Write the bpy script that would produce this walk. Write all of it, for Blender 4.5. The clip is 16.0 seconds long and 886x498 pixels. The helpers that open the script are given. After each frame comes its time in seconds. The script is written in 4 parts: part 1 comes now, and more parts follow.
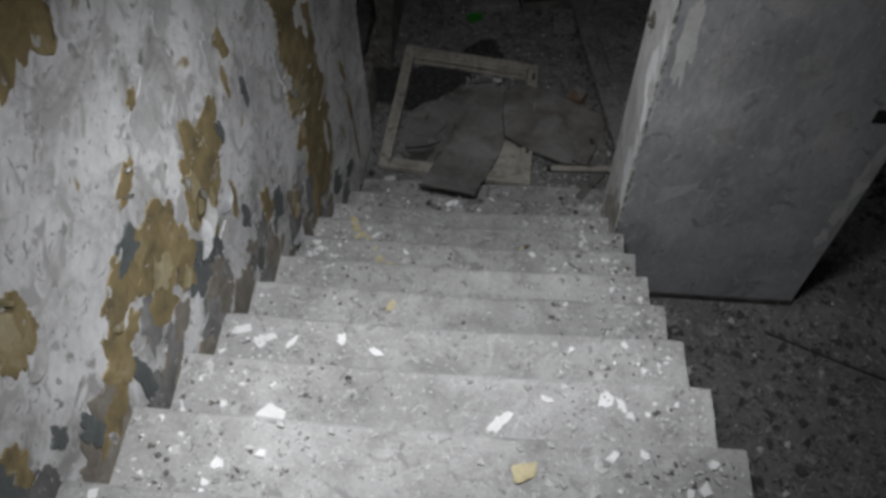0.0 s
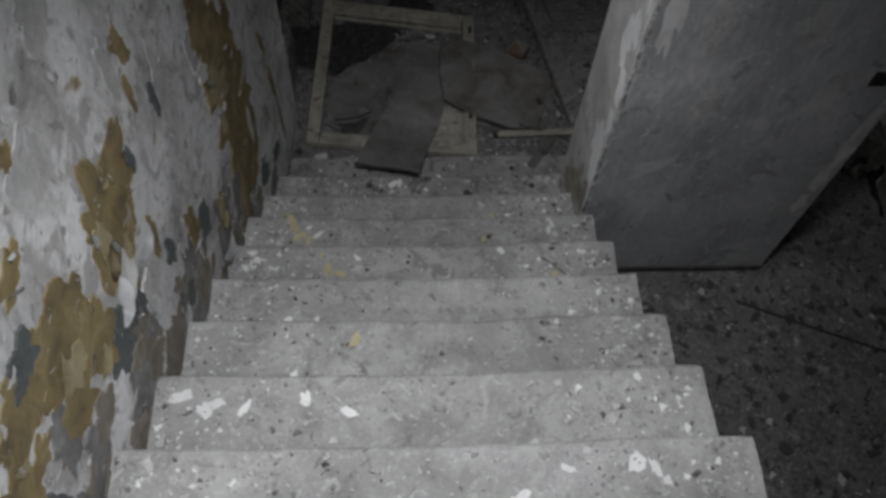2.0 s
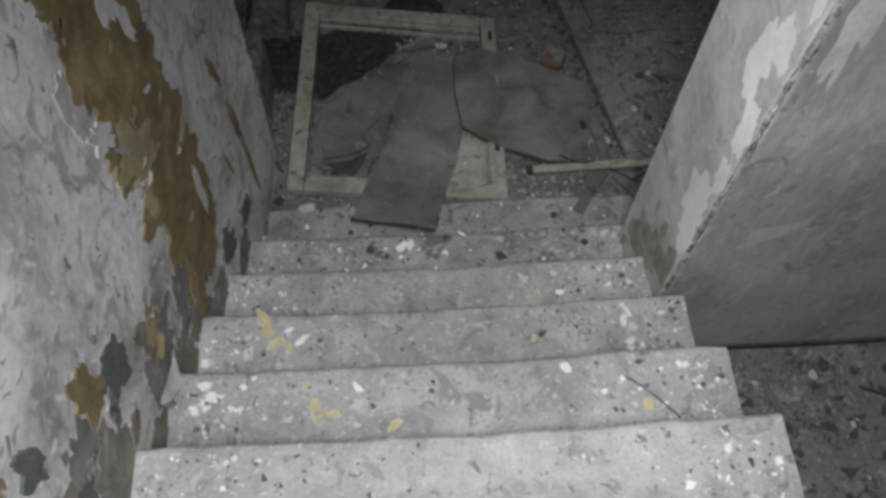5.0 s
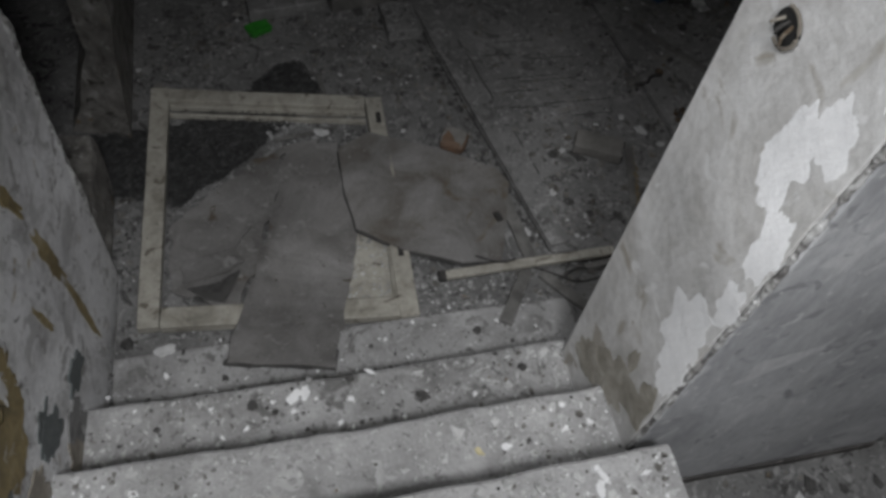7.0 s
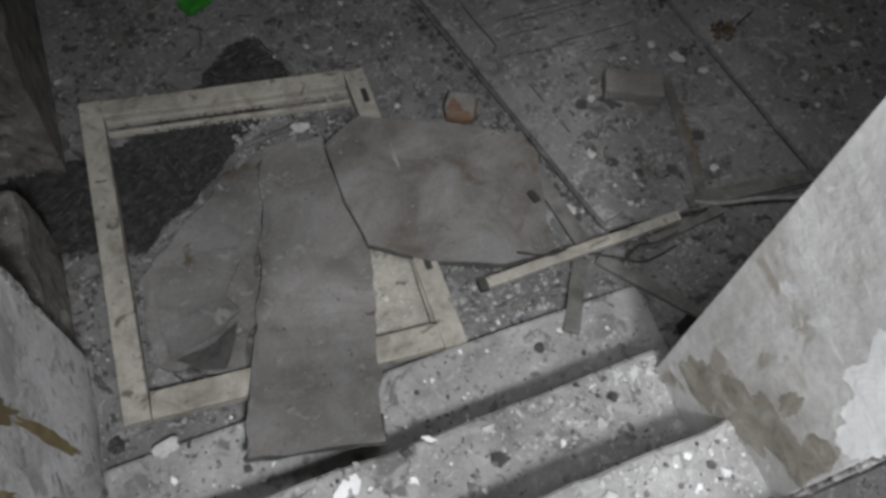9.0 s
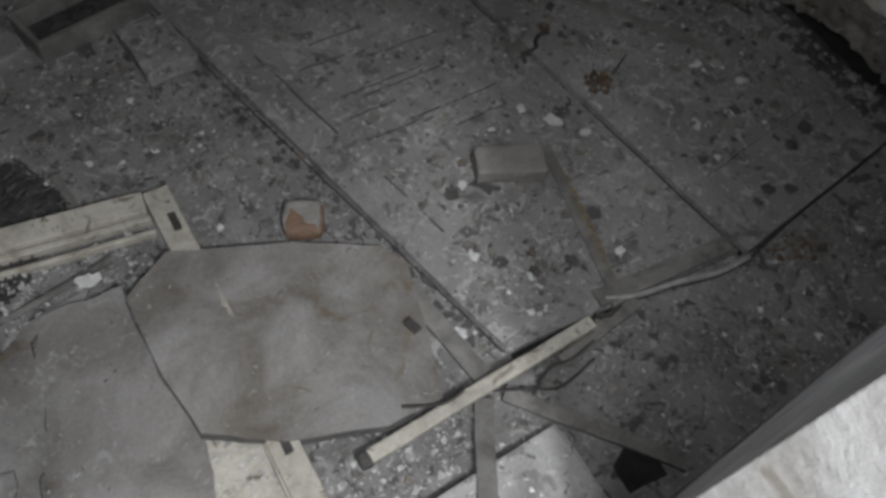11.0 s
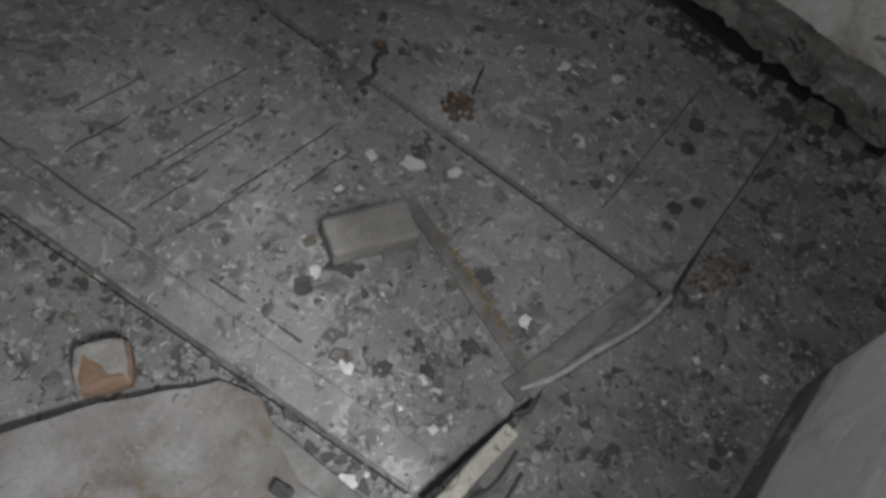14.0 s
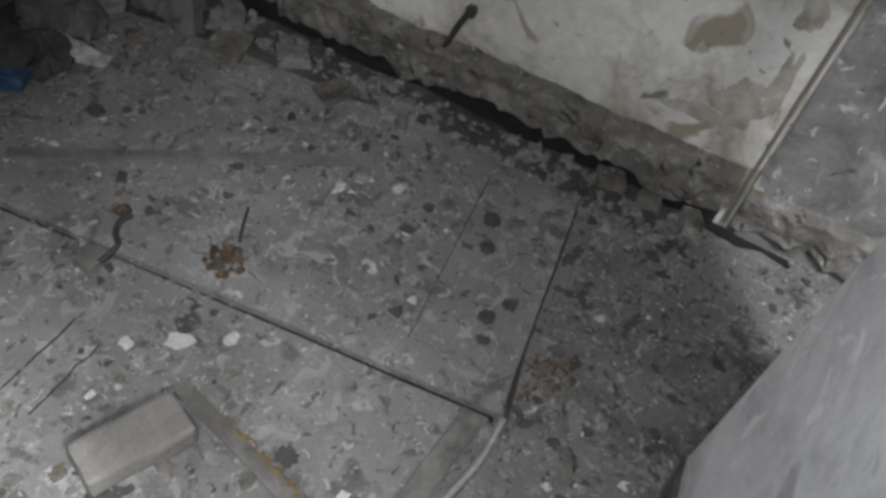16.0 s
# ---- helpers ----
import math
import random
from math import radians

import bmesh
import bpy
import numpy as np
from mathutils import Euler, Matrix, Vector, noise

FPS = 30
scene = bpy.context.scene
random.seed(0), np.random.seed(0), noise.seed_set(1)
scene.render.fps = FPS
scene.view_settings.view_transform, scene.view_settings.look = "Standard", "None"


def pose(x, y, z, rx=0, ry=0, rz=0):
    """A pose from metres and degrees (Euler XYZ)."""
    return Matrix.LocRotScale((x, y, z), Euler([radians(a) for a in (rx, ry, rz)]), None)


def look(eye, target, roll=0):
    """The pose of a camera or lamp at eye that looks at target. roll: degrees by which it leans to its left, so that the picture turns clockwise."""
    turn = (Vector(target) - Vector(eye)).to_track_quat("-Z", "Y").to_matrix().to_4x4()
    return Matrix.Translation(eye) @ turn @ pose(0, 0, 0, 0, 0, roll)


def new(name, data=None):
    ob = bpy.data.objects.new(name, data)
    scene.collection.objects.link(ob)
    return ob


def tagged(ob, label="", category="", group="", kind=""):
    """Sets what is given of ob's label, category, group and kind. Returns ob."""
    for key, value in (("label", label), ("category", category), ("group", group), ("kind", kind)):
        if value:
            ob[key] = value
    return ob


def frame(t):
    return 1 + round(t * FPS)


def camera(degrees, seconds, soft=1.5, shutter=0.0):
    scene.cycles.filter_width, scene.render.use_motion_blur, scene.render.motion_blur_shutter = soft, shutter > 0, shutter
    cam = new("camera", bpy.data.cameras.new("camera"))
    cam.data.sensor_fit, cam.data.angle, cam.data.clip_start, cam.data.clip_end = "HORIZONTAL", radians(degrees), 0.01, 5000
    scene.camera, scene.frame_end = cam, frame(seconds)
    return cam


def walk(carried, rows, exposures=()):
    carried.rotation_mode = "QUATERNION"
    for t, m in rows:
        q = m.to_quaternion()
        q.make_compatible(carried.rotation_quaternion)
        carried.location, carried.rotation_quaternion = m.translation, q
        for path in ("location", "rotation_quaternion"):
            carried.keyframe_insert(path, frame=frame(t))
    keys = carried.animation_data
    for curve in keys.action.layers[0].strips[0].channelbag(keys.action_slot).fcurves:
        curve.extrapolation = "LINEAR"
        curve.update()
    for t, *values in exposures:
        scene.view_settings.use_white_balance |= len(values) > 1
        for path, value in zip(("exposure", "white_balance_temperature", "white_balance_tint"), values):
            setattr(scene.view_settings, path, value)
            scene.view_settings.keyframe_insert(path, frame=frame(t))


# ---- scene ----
import itertools
cam = camera(59.0, 16.0, soft=3.4)
PATH = [
    (0, (0.177, 0.214, 3.599), (0.054, 1.341, 1.952), -1.9),
    (0.5, (0.051, 0.307, 3.574), (0.169, 1.305, 1.845), 1.9),
    (1, (0.051, 0.411, 3.556), (0.163, 1.354, 1.796), 4.8),
    (1.5, (0.067, 0.504, 3.505), (0.147, 1.442, 1.74), 4.6),
    (2, (-0.014, 0.66, 3.395), (0.086, 1.646, 1.658), 4.3),
    (2.5, (-0.073, 0.803, 3.348), (-0.008, 1.701, 1.563), 1.5),
    (3, (-0.044, 0.951, 3.21), (-0.057, 1.915, 1.458), 1.0),
    (3.2, (-0.05, 0.995, 3.151), (-0.004, 1.994, 1.42), 4.8),
    (5.3, (-0.05, 1.488, 2.696), (0.058, 2.453, 0.947), 1.7),
    (5.5, (-0.059, 1.539, 2.658), (0.109, 2.546, 0.938), 3.2),
    (6, (-0.099, 1.656, 2.536), (0.175, 2.595, 0.792), 0.7),
    (6.5, (-0.093, 1.759, 2.44), (0.213, 2.697, 0.7), 3.5),
    (7, (-0.055, 1.907, 2.341), (0.352, 2.966, 0.694), 10.7),
    (7.5, (-0.068, 2.014, 2.266), (0.253, 3.052, 0.587), 11.1),
    (8, (-0.075, 2.147, 2.148), (0.237, 3.208, 0.481), 8.0),
    (8.2, (-0.091, 2.202, 2.133), (0.227, 3.223, 0.442), 6.6),
    (10.3, (-0.015, 2.756, 1.82), (0.61, 3.496, 0.07), 10.6),
    (10.5, (0.002, 2.774, 1.795), (0.649, 3.55, 0.069), 10.5),
    (11, (0.191, 2.879, 1.718), (0.935, 3.649, 0.029), 12.6),
    (11.5, (0.286, 2.972, 1.605), (1.032, 3.648, -0.123), 15.0),
    (12, (0.305, 3.035, 1.499), (1.201, 3.615, -0.192), 16.1),
    (12.5, (0.283, 3.159, 1.477), (1.216, 3.651, -0.222), 19.0),
    (13, (0.287, 3.253, 1.488), (1.28, 3.751, -0.175), 20.0),
    (13.5, (0.336, 3.279, 1.48), (1.269, 3.823, -0.203), 19.3),
    (14, (0.492, 3.23, 1.456), (1.483, 3.726, -0.209), 19.2),
    (14.5, (0.618, 3.161, 1.477), (1.625, 3.683, -0.169), 16.5),
    (15, (0.7, 3.083, 1.483), (1.873, 3.587, -0.057), 13.1),
    (15.5, (0.739, 3.062, 1.431), (1.999, 3.443, -0.075), 14.7),
    (16, (0.787, 3.21, 1.379), (2.095, 3.558, -0.094), 15.1),
]
EXPOSURES = [(0.0, 0.05), (0.5, -0.05), (1.5, -0.32), (2.0, -0.32), (3.0, -0.14), (5.5, 1.0), (6.0, 1.02), (7.0, 1.0), (8.0, 1.45), (10.5, 1.91), (11.0, 2.17), (11.5, 2.52), (13.0, 2.39), (14.0, 2.6), (14.5, 2.73), (15.0, 2.93), (15.5, 3.42), (16.0, 3.42)]
walk(cam, [(t, look(eye, target, roll)) for t, eye, target, roll in PATH], EXPOSURES)

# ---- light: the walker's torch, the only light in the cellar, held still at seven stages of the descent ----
world = bpy.data.worlds.new("dark_cellar")
world.use_nodes = True
world.node_tree.nodes["Background"].inputs[0].default_value = (0.02, 0.021, 0.023, 1)
world.node_tree.nodes["Background"].inputs[1].default_value = 0.05
scene.world = world


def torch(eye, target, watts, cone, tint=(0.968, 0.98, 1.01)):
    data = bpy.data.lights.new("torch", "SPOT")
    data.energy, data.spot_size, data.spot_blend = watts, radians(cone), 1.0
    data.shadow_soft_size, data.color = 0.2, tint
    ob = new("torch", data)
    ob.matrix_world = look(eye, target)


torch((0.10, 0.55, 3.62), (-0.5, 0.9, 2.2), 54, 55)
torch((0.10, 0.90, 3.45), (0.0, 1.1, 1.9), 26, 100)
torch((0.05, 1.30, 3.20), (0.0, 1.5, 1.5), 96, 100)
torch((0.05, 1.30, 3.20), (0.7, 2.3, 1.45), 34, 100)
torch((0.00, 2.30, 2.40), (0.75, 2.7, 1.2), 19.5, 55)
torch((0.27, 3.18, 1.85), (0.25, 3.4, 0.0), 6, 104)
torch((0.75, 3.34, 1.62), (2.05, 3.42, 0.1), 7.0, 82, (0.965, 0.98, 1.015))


# ---- materials ----
def surface(name, colours, scale=6.0, fine=60.0, rough=0.85, bump=0.4, specks=(), ramp=(0.3, 0.7), metal=0.0, stretch=(1, 1, 1), spread=0.0):
    """Colours are blended by warped noise, then grained; specks: (colour, scale, amount) spots."""
    m = bpy.data.materials.new(name)
    m.use_nodes = True
    n, k = m.node_tree.nodes, m.node_tree.links
    bsdf = n["Principled BSDF"]
    bsdf.inputs["Roughness"].default_value, bsdf.inputs["Metallic"].default_value = rough, metal
    geo = n.new("ShaderNodeNewGeometry")
    mp = n.new("ShaderNodeMapping")
    mp.inputs["Scale"].default_value = stretch
    k.new(geo.outputs["Position"], mp.inputs["Vector"])
    big = n.new("ShaderNodeTexNoise")
    big.inputs["Scale"].default_value, big.inputs["Detail"].default_value, big.inputs["Roughness"].default_value = scale, 8, 0.62
    big.inputs["Distortion"].default_value = 0.6
    k.new(mp.outputs[0], big.inputs["Vector"])
    cr = n.new("ShaderNodeValToRGB")
    e = cr.color_ramp.elements
    while len(e) < len(colours):
        e.new(0.5)
    for i, c in enumerate(colours):
        e[i].position = ramp[0] + (ramp[1] - ramp[0]) * i / max(1, len(colours) - 1)
        e[i].color = (*c, 1)
    k.new(big.outputs["Fac"], cr.inputs[0])
    small = n.new("ShaderNodeTexNoise")
    small.inputs["Scale"].default_value, small.inputs["Detail"].default_value, small.inputs["Roughness"].default_value = fine, 5, 0.7
    k.new(mp.outputs[0], small.inputs["Vector"])
    mul = n.new("ShaderNodeMixRGB")
    mul.blend_type, mul.inputs[0].default_value = "OVERLAY", 0.4
    k.new(cr.outputs[0], mul.inputs[1])
    k.new(small.outputs["Fac"], mul.inputs[2])
    wide = n.new("ShaderNodeTexNoise")
    wide.inputs["Scale"].default_value, wide.inputs["Detail"].default_value = 2.3, 3
    k.new(geo.outputs["Position"], wide.inputs["Vector"])
    lift = n.new("ShaderNodeMapRange")
    lift.inputs["From Min"].default_value, lift.inputs["From Max"].default_value = 0.3, 0.7
    lift.inputs["To Min"].default_value, lift.inputs["To Max"].default_value = 0.78, 1.2
    k.new(wide.outputs["Fac"], lift.inputs["Value"])
    tone = n.new("ShaderNodeMixRGB")
    tone.blend_type, tone.inputs[0].default_value = "MULTIPLY", 1.0
    k.new(mul.outputs[0], tone.inputs[1])
    k.new(lift.outputs[0], tone.inputs[2])
    colour = tone.outputs[0]
    for c, sc, amount in specks:
        vor = n.new("ShaderNodeTexNoise")
        vor.inputs["Scale"].default_value, vor.inputs["Detail"].default_value, vor.inputs["Distortion"].default_value = sc, 3, 1.2
        k.new(geo.outputs["Position"], vor.inputs["Vector"])
        th = n.new("ShaderNodeMapRange")
        th.inputs["From Min"].default_value, th.inputs["From Max"].default_value = 0.5 + amount, 0.57 + amount
        k.new(vor.outputs["Fac"], th.inputs["Value"])
        mx = n.new("ShaderNodeMixRGB")
        mx.inputs[2].default_value = (*c, 1)
        k.new(th.outputs[0], mx.inputs[0])
        k.new(colour, mx.inputs[1])
        colour = mx.outputs[0]
    if spread:
        info = n.new("ShaderNodeObjectInfo")
        hsv = n.new("ShaderNodeHueSaturation")
        r = n.new("ShaderNodeMapRange")
        r.inputs["To Min"].default_value, r.inputs["To Max"].default_value = 1 - spread, 1 + spread
        k.new(info.outputs["Random"], r.inputs["Value"])
        k.new(r.outputs[0], hsv.inputs["Value"])
        k.new(colour, hsv.inputs["Color"])
        colour = hsv.outputs[0]
    k.new(colour, bsdf.inputs["Base Color"])
    add = n.new("ShaderNodeMath")
    add.operation = "MULTIPLY_ADD"
    add.inputs[1].default_value = 0.35
    k.new(small.outputs["Fac"], add.inputs[0])
    k.new(big.outputs["Fac"], add.inputs[2])
    bp = n.new("ShaderNodeBump")
    bp.inputs["Strength"].default_value, bp.inputs["Distance"].default_value = bump, 0.02
    k.new(add.outputs[0], bp.inputs["Height"])
    k.new(bp.outputs[0], bsdf.inputs["Normal"])
    return m


concrete_step = surface("dusty_concrete", [(0.21, 0.207, 0.202), (0.3, 0.297, 0.292), (0.35, 0.347, 0.342), (0.4, 0.397, 0.392)], 8, 110, 0.9, 0.4,
                        [((0.38, 0.377, 0.37), 15, 0.09), ((0.25, 0.247, 0.242), 13, 0.1), ((0.45, 0.448, 0.44), 38, 0.13), ((0.18, 0.178, 0.174), 30, 0.14), ((0.56, 0.56, 0.55), 75, 0.15), ((0.1, 0.098, 0.095), 62, 0.16)], spread=0.05)
dirty_step = surface("dirty_concrete", [(0.17, 0.167, 0.162), (0.245, 0.242, 0.237), (0.3, 0.297, 0.292), (0.36, 0.357, 0.352)], 7, 110, 0.92, 0.5,
                     [((0.3, 0.297, 0.29), 14, 0.09), ((0.15, 0.147, 0.142), 11, 0.08), ((0.36, 0.357, 0.35), 30, 0.12), ((0.09, 0.088, 0.084), 40, 0.13), ((0.5, 0.5, 0.49), 70, 0.15)])
cellar_floor = surface("littered_concrete", [(0.075, 0.074, 0.072), (0.125, 0.123, 0.12), (0.16, 0.158, 0.154), (0.2, 0.198, 0.194)], 5, 110, 0.92, 0.5,
                       [((0.195, 0.193, 0.188), 14, 0.08), ((0.06, 0.059, 0.057), 12, 0.09), ((0.25, 0.248, 0.242), 27, 0.10), ((0.05, 0.049, 0.047), 25, 0.11), ((0.36, 0.357, 0.35), 62, 0.13), ((0.035, 0.034, 0.033), 48, 0.14)], ramp=(0.25, 0.75))
peeling_wall = surface("peeling_distemper", [(0.22, 0.212, 0.2), (0.39, 0.387, 0.382), (0.52, 0.518, 0.518), (0.6, 0.6, 0.602)], 4.5, 45, 0.8, 0.5,
                       [((0.36, 0.355, 0.35), 8, 0.06), ((0.24, 0.18, 0.075), 7, 0.16), ((0.58, 0.58, 0.58), 17, 0.09), ((0.27, 0.262, 0.25), 24, 0.11), ((0.15, 0.145, 0.138), 20, 0.16)], ramp=(0.32, 0.56))
pier_paint = surface("grey_limewash", [(0.25, 0.254, 0.262), (0.33, 0.334, 0.343), (0.38, 0.384, 0.39), (0.46, 0.462, 0.466)], 4.5, 40, 0.75, 0.4,
                     [((0.44, 0.442, 0.446), 9, 0.11), ((0.24, 0.243, 0.25), 12, 0.12), ((0.54, 0.54, 0.54), 26, 0.15)], ramp=(0.28, 0.7), stretch=(1, 1, 0.4))
jamb_paint = surface("stained_white_paint", [(0.38, 0.37, 0.35), (0.52, 0.515, 0.503), (0.62, 0.618, 0.61)], 5, 40, 0.75, 0.35, [((0.34, 0.318, 0.28), 6, 0.12), ((0.62, 0.62, 0.615), 14, 0.14)], ramp=(0.3, 0.62))
fresh_plaster = surface("fresh_white_plaster", [(0.76, 0.765, 0.77), (0.85, 0.852, 0.855)], 14, 60, 0.8, 0.25)
back_paint = surface("pale_limewash", [(0.5, 0.505, 0.512), (0.67, 0.675, 0.68), (0.78, 0.782, 0.785)], 5, 40, 0.75, 0.25, [((0.44, 0.445, 0.455), 6, 0.1), ((0.8, 0.8, 0.8), 13, 0.12)], ramp=(0.32, 0.6))
far_wall = surface("damp_plaster", [(0.2, 0.185, 0.15), (0.36, 0.34, 0.29), (0.5, 0.49, 0.46), (0.6, 0.59, 0.565)], 3.0, 40, 0.8, 0.5, [((0.3, 0.27, 0.21), 6, 0.10), ((0.2, 0.19, 0.165), 13, 0.14)], ramp=(0.32, 0.56))
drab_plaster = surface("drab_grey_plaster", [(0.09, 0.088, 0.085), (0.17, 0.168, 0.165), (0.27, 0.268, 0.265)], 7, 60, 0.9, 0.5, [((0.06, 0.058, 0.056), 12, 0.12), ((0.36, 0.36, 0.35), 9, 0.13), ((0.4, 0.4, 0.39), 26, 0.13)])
# real dirt for the bank, painted contact shade for the pier's front foot
dirt_and_foot_shade = surface("brown_dirt_and_shade", [(0.03, 0.028, 0.026), (0.065, 0.061, 0.057), (0.11, 0.104, 0.098)], 12, 110, 0.95, 0.7, [((0.16, 0.15, 0.14), 30, 0.13), ((0.1, 0.07, 0.045), 14, 0.15)])
bare_plinth = surface("bare_render", [(0.055, 0.051, 0.046), (0.125, 0.118, 0.107), (0.185, 0.177, 0.163), (0.32, 0.312, 0.295)], 11, 80, 0.95, 1.0, [((0.4, 0.4, 0.38), 60, 0.15), ((0.05, 0.045, 0.038), 18, 0.12), ((0.15, 0.115, 0.075), 9, 0.14)])
ochre = surface("ochre_paint", [(0.1, 0.082, 0.05), (0.185, 0.142, 0.066), (0.25, 0.195, 0.092), (0.33, 0.28, 0.175)], 11, 70, 0.75, 0.5, [((0.42, 0.41, 0.39), 26, 0.17)], ramp=(0.3, 0.72))
thin_wash = surface("thin_grey_whitewash", [(0.3, 0.297, 0.292), (0.4, 0.398, 0.395), (0.48, 0.478, 0.476)], 9, 60, 0.85, 0.5)
yellow_flake = surface("yellow_paint_flake", [(0.4, 0.35, 0.2), (0.52, 0.46, 0.29)], 30, 80, 0.75, 0.3)
ochre_pale = surface("pale_ochre_paint", [(0.26, 0.215, 0.12), (0.33, 0.28, 0.165), (0.38, 0.33, 0.21)], 12, 70, 0.75, 0.4)
slate = surface("grey_undercoat", [(0.075, 0.085, 0.085), (0.11, 0.12, 0.118)], 18, 70, 0.8, 0.4)
dust_crumb = surface("floor_grey_crumbs", [(0.09, 0.088, 0.085), (0.18, 0.178, 0.173), (0.31, 0.307, 0.3)], 30, 90, 0.9, 0.3, ramp=(0.35, 0.65))
crumb_grey = surface("grey_white_crumbs", [(0.2, 0.2, 0.195), (0.34, 0.34, 0.33), (0.5, 0.5, 0.49)], 30, 90, 0.9, 0.3, ramp=(0.35, 0.65))
# real dirt clots; also paints shade under the hardboard pieces
clot = surface("dark_dirt_and_shade", [(0.04, 0.039, 0.037), (0.09, 0.087, 0.083)], 30, 90, 0.95, 0.6)
flake_white = surface("white_flake", [(0.64, 0.64, 0.64), (0.78, 0.78, 0.775)], 20, 90, 0.75, 0.3)
crumb_pale = surface("pale_plaster_flake", [(0.36, 0.358, 0.35), (0.55, 0.548, 0.54)], 40, 90, 0.85, 0.4)
cream_wood = surface("cream_painted_wood", [(0.15, 0.14, 0.115), (0.28, 0.265, 0.225), (0.36, 0.345, 0.3)], 9, 70, 0.7, 0.35, [((0.13, 0.115, 0.092), 15, 0.12), ((0.1, 0.09, 0.075), 45, 0.15)], ramp=(0.28, 0.55))
hardboard = surface("dusty_hardboard", [(0.11, 0.105, 0.099), (0.168, 0.162, 0.155), (0.215, 0.209, 0.202)], 5, 120, 0.9, 0.35, [((0.085, 0.07, 0.053), 8, 0.14), ((0.22, 0.216, 0.208), 20, 0.12), ((0.27, 0.267, 0.26), 60, 0.16), ((0.07, 0.062, 0.053), 34, 0.16)], ramp=(0.33, 0.62))
hardboard_pale = surface("pale_dusty_hardboard", [(0.1, 0.087, 0.071), (0.165, 0.158, 0.149), (0.225, 0.219, 0.212)], 4.5, 120, 0.9, 0.3, [((0.115, 0.096, 0.07), 6, 0.12), ((0.25, 0.247, 0.24), 55, 0.15), ((0.09, 0.083, 0.075), 26, 0.16)], ramp=(0.33, 0.6))
grey_wood = surface("grey_weathered_wood", [(0.07, 0.067, 0.062), (0.14, 0.136, 0.128), (0.2, 0.194, 0.184)], 9, 90, 0.9, 0.45, stretch=(1, 1, 1))
door_paint = surface("dust_covered_door_paint", [(0.115, 0.113, 0.11), (0.158, 0.156, 0.152), (0.185, 0.183, 0.178), (0.225, 0.222, 0.216)], 7, 130, 0.9, 0.35,
                     [((0.235, 0.232, 0.226), 14, 0.07), ((0.1, 0.098, 0.095), 11, 0.09), ((0.28, 0.278, 0.27), 27, 0.10), ((0.075, 0.073, 0.07), 25, 0.115), ((0.38, 0.378, 0.37), 62, 0.14), ((0.05, 0.049, 0.047), 48, 0.15)], ramp=(0.25, 0.75))
soot = surface("sooty_netting", [(0.015, 0.015, 0.015), (0.04, 0.04, 0.039), (0.09, 0.089, 0.087)], 30, 160, 0.95, 1.0)
net_cord = surface("sooty_cord", [(0.012, 0.012, 0.012), (0.04, 0.039, 0.038), (0.12, 0.119, 0.117)], 40, 160, 0.95, 0.4)
brick_red = surface("dusty_red_brick", [(0.12, 0.09, 0.068), (0.19, 0.11, 0.066)], 10, 90, 0.9, 0.5)
brick_dust = surface("dust_covered_brick", [(0.15, 0.144, 0.132), (0.22, 0.212, 0.197)], 10, 90, 0.9, 0.4)
rust = surface("flaking_rust", [(0.025, 0.018, 0.014), (0.07, 0.045, 0.028), (0.12, 0.085, 0.052), (0.2, 0.18, 0.15)], 45, 120, 0.9, 0.7)
rust_powder = surface("rust_powder", [(0.1, 0.075, 0.045), (0.17, 0.125, 0.062), (0.22, 0.18, 0.11)], 60, 150, 0.95, 0.4)
iron = surface("dark_iron", [(0.02, 0.02, 0.02), (0.06, 0.055, 0.05)], 30, 120, 0.6, 0.4)
cable_white = surface("grey_white_cable", [(0.2, 0.2, 0.19), (0.34, 0.34, 0.325)], 30, 90, 0.55, 0.2)
green_film = surface("green_plastic", [(0.02, 0.16, 0.015), (0.04, 0.26, 0.03)], 20, 60, 0.4, 0.2)
blue_film = surface("blue_plastic", [(0.025, 0.05, 0.1), (0.04, 0.09, 0.19)], 20, 60, 0.4, 0.2)
bare_brown = surface("bare_brown_plaster", [(0.13, 0.115, 0.095), (0.2, 0.18, 0.15), (0.27, 0.25, 0.22)], 12, 80, 0.92, 0.6)
broken_plaster = surface("broken_plaster_edge", [(0.12, 0.115, 0.11), (0.32, 0.315, 0.305), (0.56, 0.56, 0.55)], 30, 90, 0.92, 0.8, ramp=(0.4, 0.6))
damp_brown = surface("damp_brown_plaster", [(0.22, 0.205, 0.17), (0.33, 0.31, 0.265), (0.45, 0.43, 0.385)], 14, 80, 0.9, 0.4)
# black seams and plastic, and painted shade in gaps and holes
black_gap = surface("black_dirt_and_shade", [(0.006, 0.006, 0.006), (0.02, 0.02, 0.019)], 20, 90, 0.95, 0.6)


# ---- building helpers ----
def part(name, bm, material, parent=None, label="", smooth=False):
    mesh = bpy.data.meshes.new(name)
    bmesh.ops.recalc_face_normals(bm, faces=bm.faces[:])
    if smooth:
        for f in bm.faces:
            f.smooth = True
    bm.to_mesh(mesh)
    bm.free()
    mesh.materials.append(material)
    ob = new(name, mesh)
    if parent is not None:
        ob.parent = parent
    if label:
        tagged(ob, label)
    return ob


